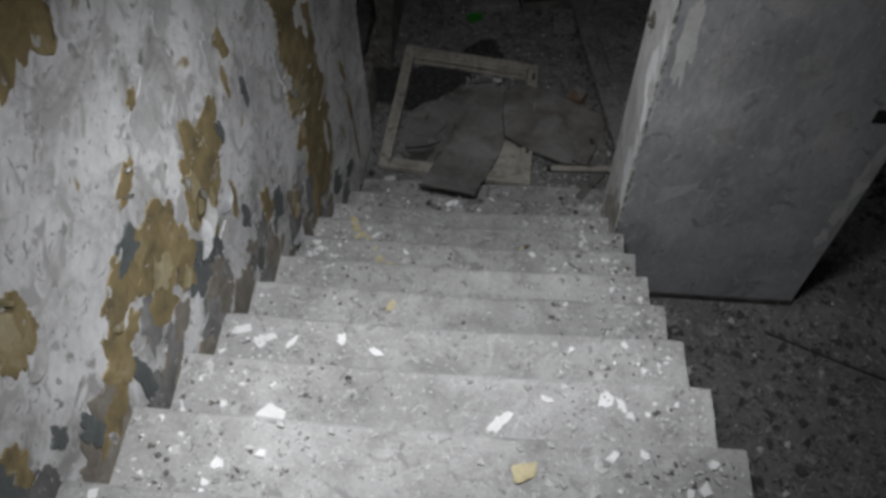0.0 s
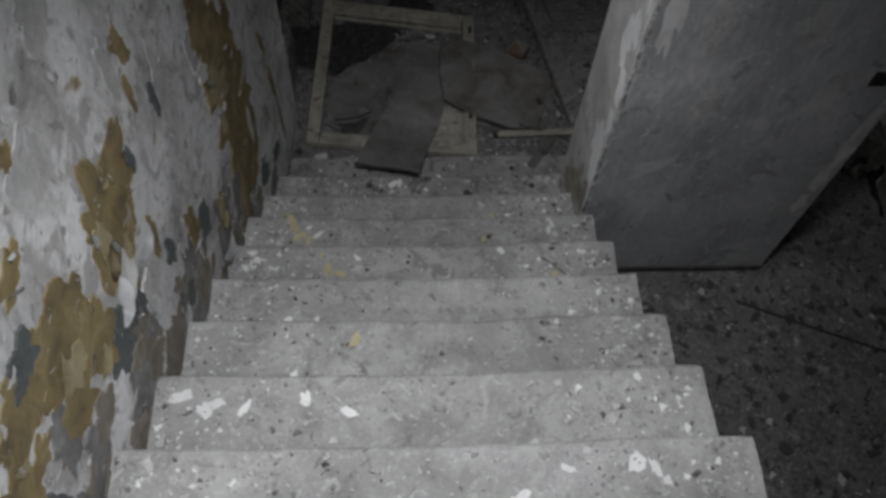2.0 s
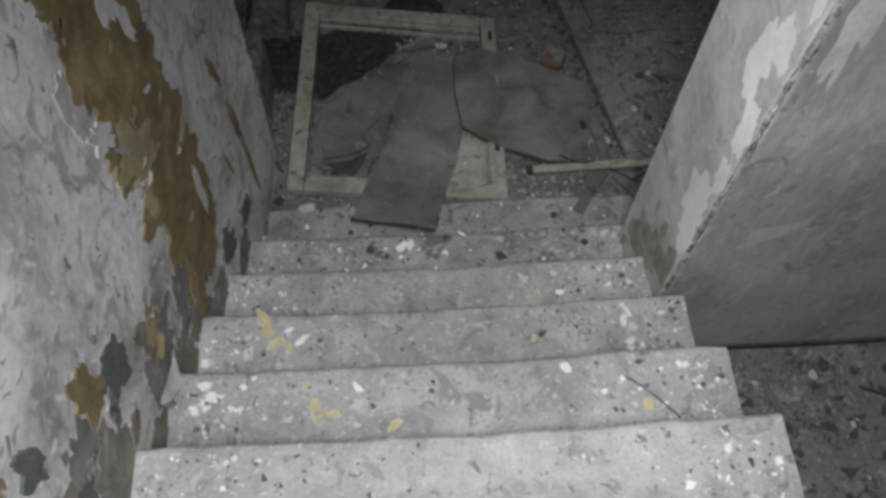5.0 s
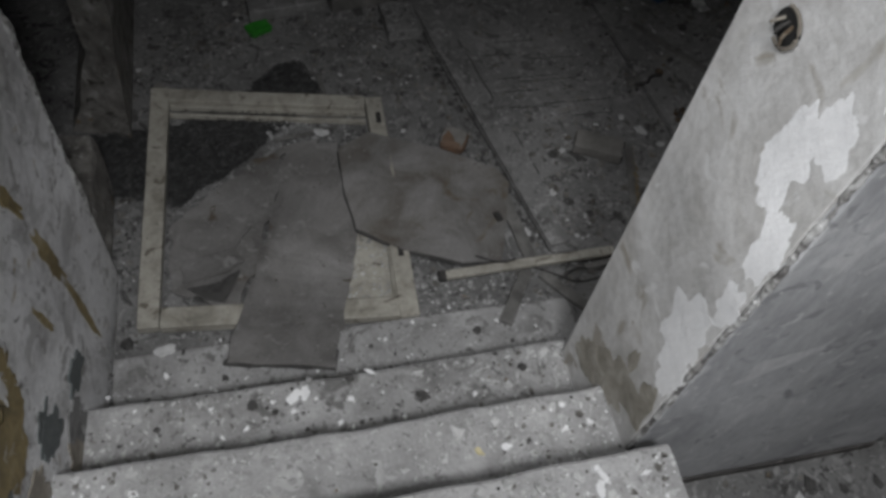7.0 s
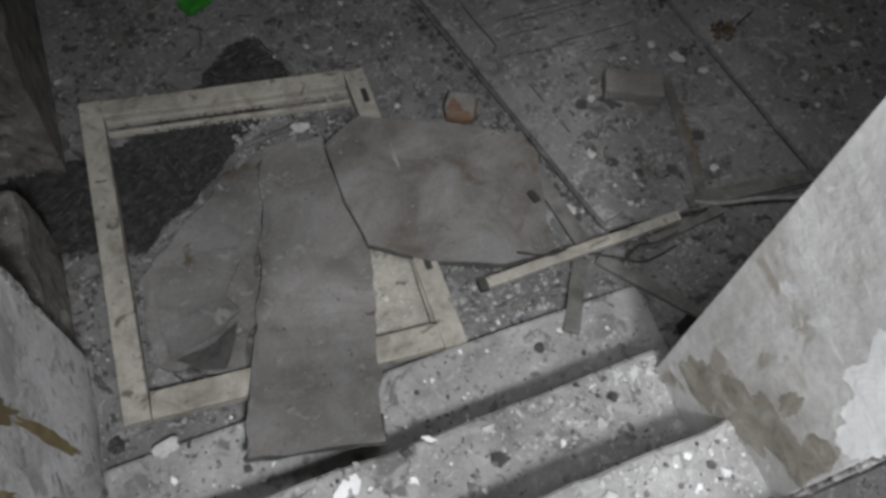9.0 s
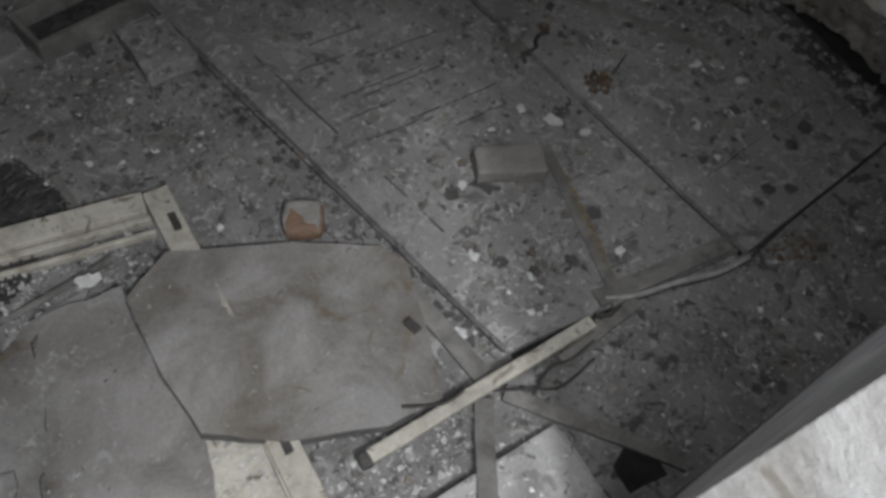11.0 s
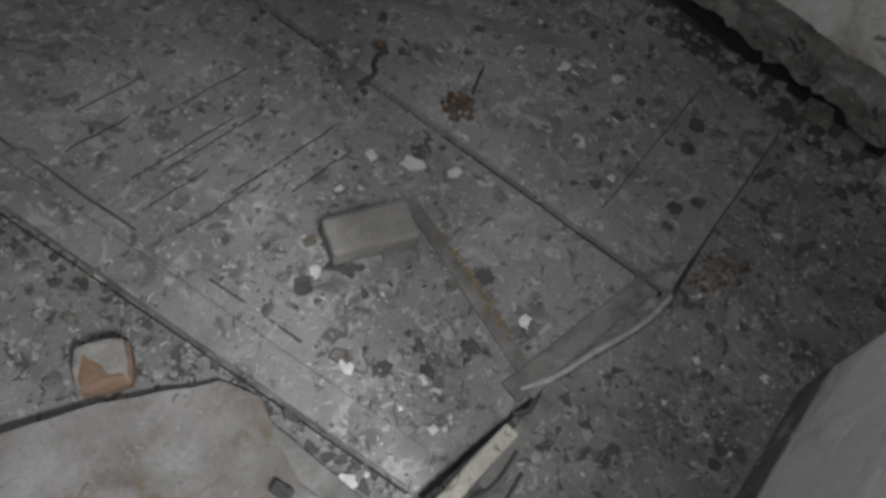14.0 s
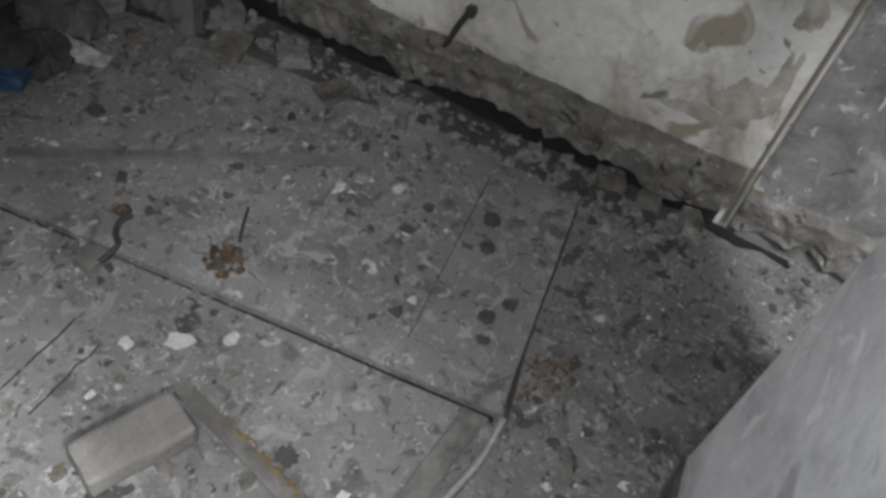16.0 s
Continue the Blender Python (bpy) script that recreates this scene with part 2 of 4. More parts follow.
def block(x0, x1, y0, y1, z0, z1, bevel=0.0, cuts=0, rough=0.0, seed=0.0, m=None):
    """A box with worn edges: bevelled, then cut into a grid and shaken by noise."""
    bm = bmesh.new()
    bmesh.ops.create_cube(bm, size=1)
    for v in bm.verts:
        v.co = Vector(((x0 + x1) / 2 + v.co.x * (x1 - x0), (y0 + y1) / 2 + v.co.y * (y1 - y0), (z0 + z1) / 2 + v.co.z * (z1 - z0)))
    if bevel:
        bmesh.ops.bevel(bm, geom=bm.edges[:], offset=bevel, segments=2, affect="EDGES", profile=0.6)
    if cuts:
        bmesh.ops.subdivide_edges(bm, edges=[e for e in bm.edges if e.calc_length() > 0.04], cuts=cuts, use_grid_fill=True)
    if rough:
        for v in bm.verts:
            p = v.co * 9 + Vector((seed, seed * 1.7, seed * 0.6))
            v.co += noise.noise_vector(p) * rough + noise.noise_vector(p * 4) * rough * 0.4
    if m is not None:
        bmesh.ops.transform(bm, matrix=m, verts=bm.verts)
    return bm


def sheet(corners, z0, thick, ragged=0.004, seed=0.0, steps=8, warp=0.0, slope=None):
    """A flat broken board: an outline of a few corners, its edges ragged, with thickness."""
    ring = []
    for i, (x, y) in enumerate(corners):
        nx, ny = corners[(i + 1) % len(corners)]
        for j in range(steps):
            a = j / steps
            p = Vector((x + (nx - x) * a, y + (ny - y) * a, 0))
            w = noise.noise_vector(p * 14 + Vector((seed, 0, seed))) * ragged
            ring.append((p.x + w.x, p.y + w.y))
    bm = bmesh.new()

    def lift(x, y):
        return z0 + (slope(x, y) if slope else 0) + warp * noise.noise(Vector((x * 3, y * 3, seed)))
    low = [bm.verts.new((x, y, lift(x, y))) for x, y in ring]
    top = [bm.verts.new((x, y, lift(x, y) + thick)) for x, y in ring]
    bm.faces.new(low)
    bm.faces.new(top)
    n = len(ring)
    for i in range(n):
        bm.faces.new((low[i], low[(i + 1) % n], top[(i + 1) % n], top[i]))
    bmesh.ops.triangulate(bm, faces=[f for f in bm.faces if len(f.verts) > 4])
    return bm


def batten(a, b, wide, high, bevel=0.004, rough=0.002, seed=0.0):
    """A length of wood between two points of its lower middle line."""
    a, b = Vector(a), Vector(b)
    d = b - a
    turn = d.to_track_quat("Y", "Z").to_matrix().to_4x4()
    return block(-wide / 2, wide / 2, 0, d.length, 0, high, bevel, 6, rough, seed, Matrix.Translation(a) @ turn)


def tube(points, radius, sides=8):
    bm = bmesh.new()
    rings = []
    pts = [Vector(p) for p in points]
    for i, p in enumerate(pts):
        d = (pts[min(i + 1, len(pts) - 1)] - pts[max(i - 1, 0)]).normalized()
        q = d.to_track_quat("Z", "Y")
        rings.append([bm.verts.new(p + q @ Vector((radius * math.cos(a), radius * math.sin(a), 0))) for a in (2 * math.pi * j / sides for j in range(sides))])
    for r, s in zip(rings, rings[1:]):
        for j in range(sides):
            bm.faces.new((r[j], r[(j + 1) % sides], s[(j + 1) % sides], s[j]))
    bm.faces.new(rings[0][::-1])
    bm.faces.new(rings[-1])
    return bm


def thing(name, label, category, at=(0, 0, 0), group="", kind=""):
    ob = new(name)
    ob.location = at
    ob.empty_display_size = 0.1
    return tagged(ob, label, category, group, kind)


def curve_points(points, n=8):
    """A smooth line through a few points."""
    p = [Vector(q) for q in points]
    out = []
    for i in range(len(p) - 1):
        a, b, c, d = p[max(i - 1, 0)], p[i], p[i + 1], p[min(i + 2, len(p) - 1)]
        for j in range(n):
            t = j / n
            out.append(0.5 * (2 * b + (c - a) * t + (2 * a - 5 * b + 4 * c - d) * t * t + (3 * b - a - 3 * c + d) * t ** 3))
    return out + [p[-1]]


# ---- the setting ----
LEFT, RIGHT, TREAD, RISER = -0.66, 0.785, 0.2487, 0.2045
NOSE7, TOP7 = 2.399, 0.620


def nose(k):
    return NOSE7 + TREAD * (k - 7)


def top(k):
    return TOP7 + RISER * (7 - k)


def wall(name, x0, x1, y0, y1, z0, z1, material, label, cuts=0, rough=0.0, bevel=0.0):
    return tagged(part(name, block(x0, x1, y0, y1, z0, z1, bevel, cuts, rough), material), label, "wall", kind="structure")


def relief(bm, amount, big):
    for v in bm.verts:
        v.co += noise.noise_vector(v.co * 3.0) * big + noise.noise_vector(v.co * 17.0) * amount
    return bm


floor = tagged(part("floor", block(-2.6, 2.6, -2.0, 7.0, -0.2, 0.0), cellar_floor), "dusty grey concrete cellar floor strewn with plaster crumbs", "floor", kind="structure")


def face(y):
    """The stair wall's face stands out towards its end."""
    return LEFT + max(0.0, y - 2.35) * 0.070


bm = bmesh.new()
foot_ring = [(LEFT - 0.3, -2.0), (LEFT, -2.0), (LEFT, 2.35), (face(3.44), 3.44), (LEFT - 0.3, 3.44)]
lower, upper = [bm.verts.new((x, y, 0.0)) for x, y in foot_ring], [bm.verts.new((x, y, 5.0)) for x, y in foot_ring]
for i in range(5):
    bm.faces.new((lower[i], lower[(i + 1) % 5], upper[(i + 1) % 5], upper[i]))
bm.faces.new(lower)
bm.faces.new(upper)
tagged(part("wall_left", bm, peeling_wall), "peeling whitewashed stair wall with ochre paint showing", "wall", kind="structure")
bm = bmesh.new()
rows = []
for z, x0, x1 in ((0.0, -0.76, -0.545), (0.12, -0.70, -0.54), (0.24, -0.675, -0.53), (0.32, -0.645, -0.525), (0.38, -0.615, -0.52), (0.46, -0.622, -0.505), (0.56, -0.62, -0.495), (1.2, -0.66, -0.49), (5.0, -0.68, -0.49)):
    rows.append([bm.verts.new(q) for q in ((x0, 4.135, z), (x1, 4.075, z), (x1 + 0.02, 7.0, z), (x0 + 0.02, 7.0, z))])
for r, q in zip(rows, rows[1:]):
    for i in range(4):
        bm.faces.new((r[i], r[(i + 1) % 4], q[(i + 1) % 4], q[i]))
bm.faces.new(rows[0])
bm.faces.new(rows[-1])
bmesh.ops.subdivide_edges(bm, edges=[e for e in bm.edges if e.calc_length() < 0.3], cuts=2, use_grid_fill=True)
relief(bm, 0.006, 0.008)
tagged(part("wall_left_far", bm, bare_plinth), "broken grey plastered wall end past the side opening", "wall", kind="structure")
bm = bmesh.new()
pier_ring = [(0.775, 2.45), (1.756, 2.45), (1.766, 2.46), (1.766, 2.835), (1.71, 2.880), (0.773, 2.838), (0.765, 2.830), (0.765, 2.46)]
lower, upper = [bm.verts.new((x, y, 0.0)) for x, y in pier_ring], [bm.verts.new((x, y, 5.0)) for x, y in pier_ring]
for i in range(8):
    bm.faces.new((lower[i], lower[(i + 1) % 8], upper[(i + 1) % 8], upper[i]))
bm.faces.new(lower)
bm.faces.new(upper)
tagged(part("wall_pier", bm, pier_paint), "grey painted masonry pier beside the stair foot", "wall", kind="structure")
wall("wall_east", 2.53, 2.85, -2.0, 7.0, 0.0, 5.0, far_wall, "damp white plaster wall with brown stains")
# near stretch takes a darker material to imitate the wall beyond the torch's reach
wall("wall_east_near", 2.521, 2.5305, -2.0, 2.93, 0.0, 5.0, drab_plaster, "grey plaster stretch by the stair, darkened as if out of torchlight")
wall("wall_north", -2.6, 2.85, 7.0, 7.3, 0.0, 5.0, far_wall, "dark plastered end wall of the cellar")
wall("wall_south", -2.6, 2.85, -2.3, -2.0, 0.0, 5.0, peeling_wall, "plastered wall behind the stair head")
wall("wall_west", -2.9, -2.6, -2.0, 7.0, 0.0, 5.0, pier_paint, "dark wall beyond the side opening")
tagged(part("ceiling", block(-2.9, 2.85, -2.3, 7.3, 5.0, 5.2), pier_paint), "bare grey plaster ceiling", "ceiling", kind="structure")

stair = thing("stair", "dusty worn concrete stair with rounded nosings", "stair", (0, 0.5, 0), kind="structure")
for k in range(-2, 10):
    y0, y1, z1 = nose(k - 1) - 0.03, nose(k), top(k)
    bm = bmesh.new()
    nx, ny = 40, 8
    prof = [(y0, z1)] + [(y0 + (y1 - 0.02 - y0) * (j + 1) / ny, z1) for j in range(ny)]
    prof += [(y1 - 0.008, z1 - 0.002), (y1 - 0.001, z1 - 0.008), (y1, z1 - 0.02), (y1 - 0.003, z1 - RISER * 0.5), (y1 - 0.006, z1 - RISER - 0.02), (y1 - 0.006, 0.0), (y0, 0.0)]
    rows = []
    for i in range(nx + 1):
        u = i / nx
        x = LEFT + (RIGHT - LEFT) * u
        wear = 0.010 * math.sin(math.pi * u) ** 2
        ring = []
        for j, (y, z) in enumerate(prof):
            p = Vector((x, y, z))
            w = noise.noise_vector(p * 7 + Vector((0, 0, k * 3))) * 0.005 + noise.noise_vector(p * 30) * 0.002
            edge = 1.0 if j >= 7 and z > 0.01 else 0.4
            ring.append(bm.verts.new((x + (w.x if i in (0, nx) else 0), y + (w.y * 1.4 - wear * 0.6) * edge if j else y, z + (w.z - wear * (1 if 5 <= j <= 11 else 0.4)) if z > 0.001 else z)))
        rows.append(ring)
    m = len(prof)
    for r, s in zip(rows, rows[1:]):
        for j in range(m):
            bm.faces.new((r[j], r[(j + 1) % m], s[(j + 1) % m], s[j]))
    bm.faces.new(rows[0])
    bm.faces.new(rows[-1][::-1])
    step = part("step", bm, concrete_step if k < 9 else dirty_step, None, smooth=False)
    step.parent = stair
    step.location = (0, -0.5, 0)
tagged(part("landing", block(LEFT, RIGHT, -2.0, nose(-3), 0, top(-3), 0.01), concrete_step), "concrete landing at the stair head", "landing", kind="structure")

# ---- things on the floor ----
def paving_piece(name, label, category, bm, material, group="", smooth=False):
    return tagged(part(name, bm, material, smooth=smooth), label, category, group)


# low plinth and threshold beside the left wall's end
bm = block(LEFT - 0.24, -0.605, 3.388, 3.85, 0.0, 0.30, 0.03, 5, 0.016, 2.0)
tagged(part("plinth", bm, bare_plinth), "low grey rendered plinth at the wall's end", "plinth", kind="structure")

# thin bottom step, half sunk in dust
bm = block(LEFT + 0.06, RIGHT + 0.12, nose(9) - 0.03, 3.135, 0.0, 0.034, 0.012, 6, 0.006, 5.0)
foot_step = part("step", bm, dirty_step)
foot_step.parent = stair
foot_step.location = (0, -0.5, 0)

# plinth of bare render along the far wall, broken off at its foot
def skirting(name, label, y0, y1, depth, foot, head, seed):
    bm = bmesh.new()
    rows = []
    n = int((y1 - y0) / 0.02)
    for i in range(n + 1):
        y = y0 + (y1 - y0) * i / n
        q = Vector((seed, y * 4, 0))
        low = max(0.004, foot + 0.05 * noise.noise(q) + 0.035 * noise.noise(q * 4) + 0.02 * noise.noise(q * 11))
        high = head + 0.012 * noise.noise(q * 1.5) + 0.008 * noise.noise(q * 6)
        row = [(0.0, low)]
        for j in range(9):
            z = low + (high - low) * j / 8
            row.append((depth * (0.9 + 0.2 * noise.noise(Vector((seed, y * 6, z * 9))) + 0.2 * noise.noise(Vector((seed, y * 17, z * 24))) + 0.14 * noise.noise(Vector((seed, y * 34, z * 40)))) * (0.55 if j in (0, 8) else 1), z))
        row.append((0.0, high + 0.012))
        rows.append([bm.verts.new((2.54 - d, y, z)) for d, z in row])
    for r, q in zip(rows, rows[1:]):
        for j in range(len(r) - 1):
            bm.faces.new((r[j], r[j + 1], q[j + 1], q[j]))
    tagged(part(name, bm, bare_plinth), label, "plinth", kind="structure")


skirting("trim_plinth", "rough bare render along the wall's foot, broken away below", 2.965, 6.99, 0.075, 0.068, 0.19, 3.0)
skirting("trim_plinth_near", "chipped grey render strip along the wall's foot", 0.0, 2.93, 0.05, 0.03, 0.16, 8.0)
# flat black strip puts the shade of the wall's gap into colour
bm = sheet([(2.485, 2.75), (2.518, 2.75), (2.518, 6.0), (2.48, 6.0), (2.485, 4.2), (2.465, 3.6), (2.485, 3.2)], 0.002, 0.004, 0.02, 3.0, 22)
tagged(part("trim_gap_shade", bm, black_gap), "black strip painted as shade in the gap under the wall", "gap", kind="structure")
# black slab paints the shade behind the plinth's broken foot
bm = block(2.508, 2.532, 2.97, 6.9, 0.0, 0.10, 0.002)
tagged(part("trim_recess_shade", bm, black_gap), "black strip painted as shade where the wall's foot broke away", "recess", kind="structure")
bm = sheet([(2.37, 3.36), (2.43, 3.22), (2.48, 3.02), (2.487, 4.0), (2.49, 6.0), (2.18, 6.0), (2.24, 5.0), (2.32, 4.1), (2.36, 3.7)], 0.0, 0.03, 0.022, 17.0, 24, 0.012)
tagged(part("trim_dirt_bank", bm, dirt_and_foot_shade), "bank of dirt and crumbled render along the wall's foot", "dirt bank", kind="structure")
# added dark tube draws the wall's shadow crease; its clips are made up
edge_line = thing("edge_line", "thin dark tube drawn as the damp wall's shadowed edge line", "pipe", (2.525, 2.945, 0))
pipe = part("pipe", tube([(0.0, 0.0, 0.02), (0.002, 0.002, 0.4), (-0.002, 0.0, 1.2), (0.0, 0.003, 2.6)], 0.006), bare_brown, edge_line)
for z in (1.25, 2.1):
    part("clip", block(-0.018, 0.012, -0.024, 0.024, z, z + 0.02, 0.003), iron, pipe)

# loose stones in the broken foot of the wall
for i, (x, y, w, d, h, r) in enumerate([(2.40, 3.52, 0.05, 0.075, 0.035, 12), (2.43, 3.36, 0.06, 0.06, 0.04, -8), (2.465, 3.26, 0.05, 0.07, 0.06, 20), (2.47, 3.14, 0.045, 0.06, 0.035, 5),
                                         (2.36, 3.86, 0.06, 0.10, 0.045, 30), (2.33, 4.03, 0.07, 0.09, 0.05, -25), (2.42, 3.70, 0.05, 0.08, 0.03, 10), (2.38, 4.20, 0.06, 0.08, 0.06, 40),
                                         (2.45, 3.02, 0.05, 0.05, 0.05, 15), (2.30, 4.36, 0.08, 0.1, 0.06, 10)]):
    bm = block(-w * 0.8, w * 0.8, -d / 1.9, d / 1.9, 0.0, h * 0.85, 0.004, 2, 0.011, i * 3.1)
    ob = paving_piece("stone", "broken lump of grey render lying by the wall", "stone", bm, (bare_plinth, door_paint)[i % 3 == 1], "rubble by the wall")
    ob.matrix_world = pose(x, y, 0.002, 0, 0, r)

# iron stake on the plinth
stake = thing("iron_stake", "short rusty iron stake sticking up from the plinth", "stake", (2.50, 3.79, 0.2))
rod = part("rod", tube([(0, 0.02, -0.02), (0.0, -0.005, 0.06), (0.005, -0.03, 0.12)], 0.008), iron, stake)
part("head", block(-0.012, 0.014, -0.045, -0.02, 0.105, 0.13, 0.004), iron, rod)

# ---- window frame with the broken hardboard ----
window = thing("window_frame", "cream painted wooden window sash lying flat, glass gone", "window frame", (-0.05, 3.7, 0))


def under(ob, parent):
    ob.parent = parent
    ob.matrix_parent_inverse = Matrix.Translation(parent.location).inverted()
    return ob


BL, TL, TR, BR = (-0.526, 3.220), (-0.469, 4.287), (0.418, 4.145), (0.380, 3.133)


def rail(a, b, wide, z0, z1, inward, name="rail", seed=0.0, material=None):
    """A member whose outer edge runs from a to b, mitred by plain butting."""
    a, b = Vector((*a, 0)), Vector((*b, 0))
    d = (b - a).normalized()
    n = Vector((-d.y, d.x, 0)) * inward
    m = Matrix.Translation(a) @ Matrix((( d.x, n.x, 0, 0), (d.y, n.y, 0, 0), (0, 0, 1, 0), (0, 0, 0, 1)))
    return under(part(name, block(0, (b - a).length, 0, wide, z0, z1, 0.004, 5, 0.0015, seed, m), material or cream_wood), window)


def along(a, b, t):
    return (a[0] + (b[0] - a[0]) * t, a[1] + (b[1] - a[1]) * t)


rail(BL, TL, 0.068, 0.012, 0.05, -1, "stile", 1)
hinge_stile = rail(BR, TR, 0.066, 0.012, 0.05, 1, "stile", 2)
rail(along(BL, BR, 0.076), along(BL, BR, 0.926), 0.075, 0.010, 0.048, 1, "rail", 3)
rail(along(TL, TR, 0.078), along(TL, TR, 0.926), 0.062, 0.012, 0.05, -1, "rail", 4)
ITL, ITR = (-0.402, 4.208), (0.346, 4.088)
rail(ITL, ITR, 0.016, 0.010, 0.036, -1, "glazing_bar", 5)
rail((-0.404, 4.168), (0.342, 4.050), 0.014, 0.006, 0.030, -1, "glazing_bar", 6)
rail((0.322, 3.225), (0.346, 3.60), 0.014, 0.006, 0.034, 1, "glazing_bar", 7)
for x, y, r in ((0.388, 4.03, -3), (0.361, 3.40, -3)):
    bm = block(-0.010, 0.010, -0.028, 0.028, 0.0495, 0.054, 0.002)
    ob = part("hinge_plate", bm, iron, None)
    ob.parent = hinge_stile
    ob.matrix_basis = pose(x, y, 0, 0, 0, r)
    tagged(ob, "rusted black hinge plate")


def board_slope(x, y):
    a = min(1.0, max(0.0, (3.42 - y) / 0.5))
    return 0.029 + 0.161 * a * a * (1.6 - 0.6 * a)


bm = sheet([(-0.250, 2.996), (0.066, 2.913), (0.132, 3.15), (0.225, 3.487), (0.209, 3.80), (0.206, 3.93), (0.03, 3.945), (-0.02, 3.79), (-0.055, 3.66), (-0.087, 3.54), (-0.14, 3.40), (-0.188, 3.24)], 0.006, 0.006, 0.016, 1.0, 10, 0.006, board_slope)
board = paving_piece("hardboard_sheet", "dusty brown hardboard strip resting on the bottom step and the sash", "board", bm, hardboard, "broken hardboard")
# dark sheet under the lifted end paints the board's edge shadow
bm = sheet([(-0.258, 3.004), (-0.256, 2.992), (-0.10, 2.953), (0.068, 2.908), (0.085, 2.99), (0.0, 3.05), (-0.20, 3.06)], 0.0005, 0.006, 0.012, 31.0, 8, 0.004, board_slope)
part("dark_rim", bm, clot, board, "dark rim under the board's broken end, painted as its shadow")
bm = sheet([(0.222, 3.505), (0.36, 3.40), (0.575, 3.318), (0.715, 3.315), (0.775, 3.47), (0.835, 3.66), (0.805, 3.735), (0.62, 3.84), (0.46, 3.905), (0.335, 3.955), (0.207, 3.885), (0.204, 3.66)], 0.051, 0.006, 0.005, 4.0, 8, 0.004,
           lambda x, y: -0.03 * max(0.0, (x - 0.35) / 0.45))
board2 = paving_piece("hardboard_sheet", "pale dusty hardboard piece with brown stained edges", "board", bm, hardboard_pale, "broken hardboard")
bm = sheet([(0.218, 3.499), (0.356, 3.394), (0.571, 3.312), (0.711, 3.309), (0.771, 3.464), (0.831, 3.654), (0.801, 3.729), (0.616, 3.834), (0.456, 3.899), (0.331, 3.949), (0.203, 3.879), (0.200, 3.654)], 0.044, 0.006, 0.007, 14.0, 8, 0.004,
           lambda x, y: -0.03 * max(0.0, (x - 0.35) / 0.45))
part("dark_rim", bm, clot, board2, "dark rim along the board's broken edges")
bm = sheet([(-0.43, 3.375), (-0.375, 3.345), (-0.30, 3.30), (-0.21, 3.27), (-0.12, 3.45), (0.0, 3.90), (0.16, 3.97), (0.02, 3.955), (-0.09, 3.90), (-0.26, 3.77), (-0.36, 3.68), (-0.41, 3.60)], 0.012, 0.010, 0.032, 8.0, 10, 0.010)
board3 = paving_piece("hardboard_sheet", "broken dusty hardboard lying inside the window sash", "board", bm, hardboard, "broken hardboard")


def flap_slope(x, y):
    return 0.10 * max(0.0, 3.60 - y) + 0.25 * max(0.0, 3.44 - y)


bm = sheet([(-0.378, 3.352), (-0.385, 3.55), (-0.370, 3.668), (-0.265, 3.661), (-0.13, 3.64), (-0.155, 3.55), (-0.20, 3.50), (-0.175, 3.43), (-0.23, 3.39), (-0.30, 3.36)], 0.024, 0.006, 0.016, 3.0, 9, 0.006, flap_slope)
paving_piece("hardboard_flap", "curling torn flap of dusty hardboard inside the sash", "board", bm, hardboard, "broken hardboard")
# dark patch puts the shade of the gap below the lifted flap into colour
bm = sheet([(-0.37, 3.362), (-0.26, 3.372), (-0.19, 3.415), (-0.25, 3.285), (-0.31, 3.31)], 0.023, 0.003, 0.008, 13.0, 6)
paving_piece("hardboard_flap", "dark patch painted as shade under the torn flap", "board", bm, clot, "broken hardboard")
bm = sheet([(0.13, 3.20), (0.32, 3.205), (0.35, 3.52), (0.24, 3.56), (0.10, 3.50)], 0.003, 0.003, 0.006, 6.0, 6)
paper = paving_piece("paper_sheet", "pale cream sheet speckled with plaster under the sash", "paper", bm, cream_wood)
slot = thing("bolt_hole", "black rusted bolt plate on the hardboard", "bolt plate", (0.748, 3.50, 0.04))
part("plate", block(-0.012, 0.012, -0.02, 0.02, -0.004, 0.006, 0.003, m=pose(0, 0, 0, 0, 0, 15)), iron, slot)

# sooty netting under and beside the sash
bm = bmesh.new()
OUT = [(-0.76, 4.10), (-0.70, 3.80), (-0.36, 3.735), (-0.12, 3.92), (0.02, 4.05), (0.21, 4.23), (0.12, 4.43), (0.00, 4.40), (-0.10, 4.28), (-0.36, 4.12)]


def inside(x, y, ring):
    c = False
    for i in range(len(ring)):
        (x1, y1), (x2, y2) = ring[i], ring[i - 1]
        if (y1 > y) != (y2 > y) and x < (x2 - x1) * (y - y1) / (y2 - y1) + x1:
            c = not c
    return c


cell = 0.008
grid = {}
for i in range(133):
    for j in range(98):
        x, y = -0.80 + i * cell, 3.70 + j * cell
        w = noise.noise_vector(Vector((x * 11, y * 11, 3))) * 0.03
        if inside(x + w.x, y + w.y, OUT):
            h = 0.004 + 0.012 * abs(noise.noise(Vector((x * 20, y * 20, 1)))) + 0.006 * abs(noise.noise(Vector((x * 60, y * 60, 5)))) + 0.005 * abs(math.sin((x + y) * 120) * math.sin((x - y) * 120))
            grid[i, j] = bm.verts.new((x + noise.noise(Vector((x * 50, y * 50, 9))) * 0.006, y + noise.noise(Vector((x * 50, y * 50, 19))) * 0.006, h))
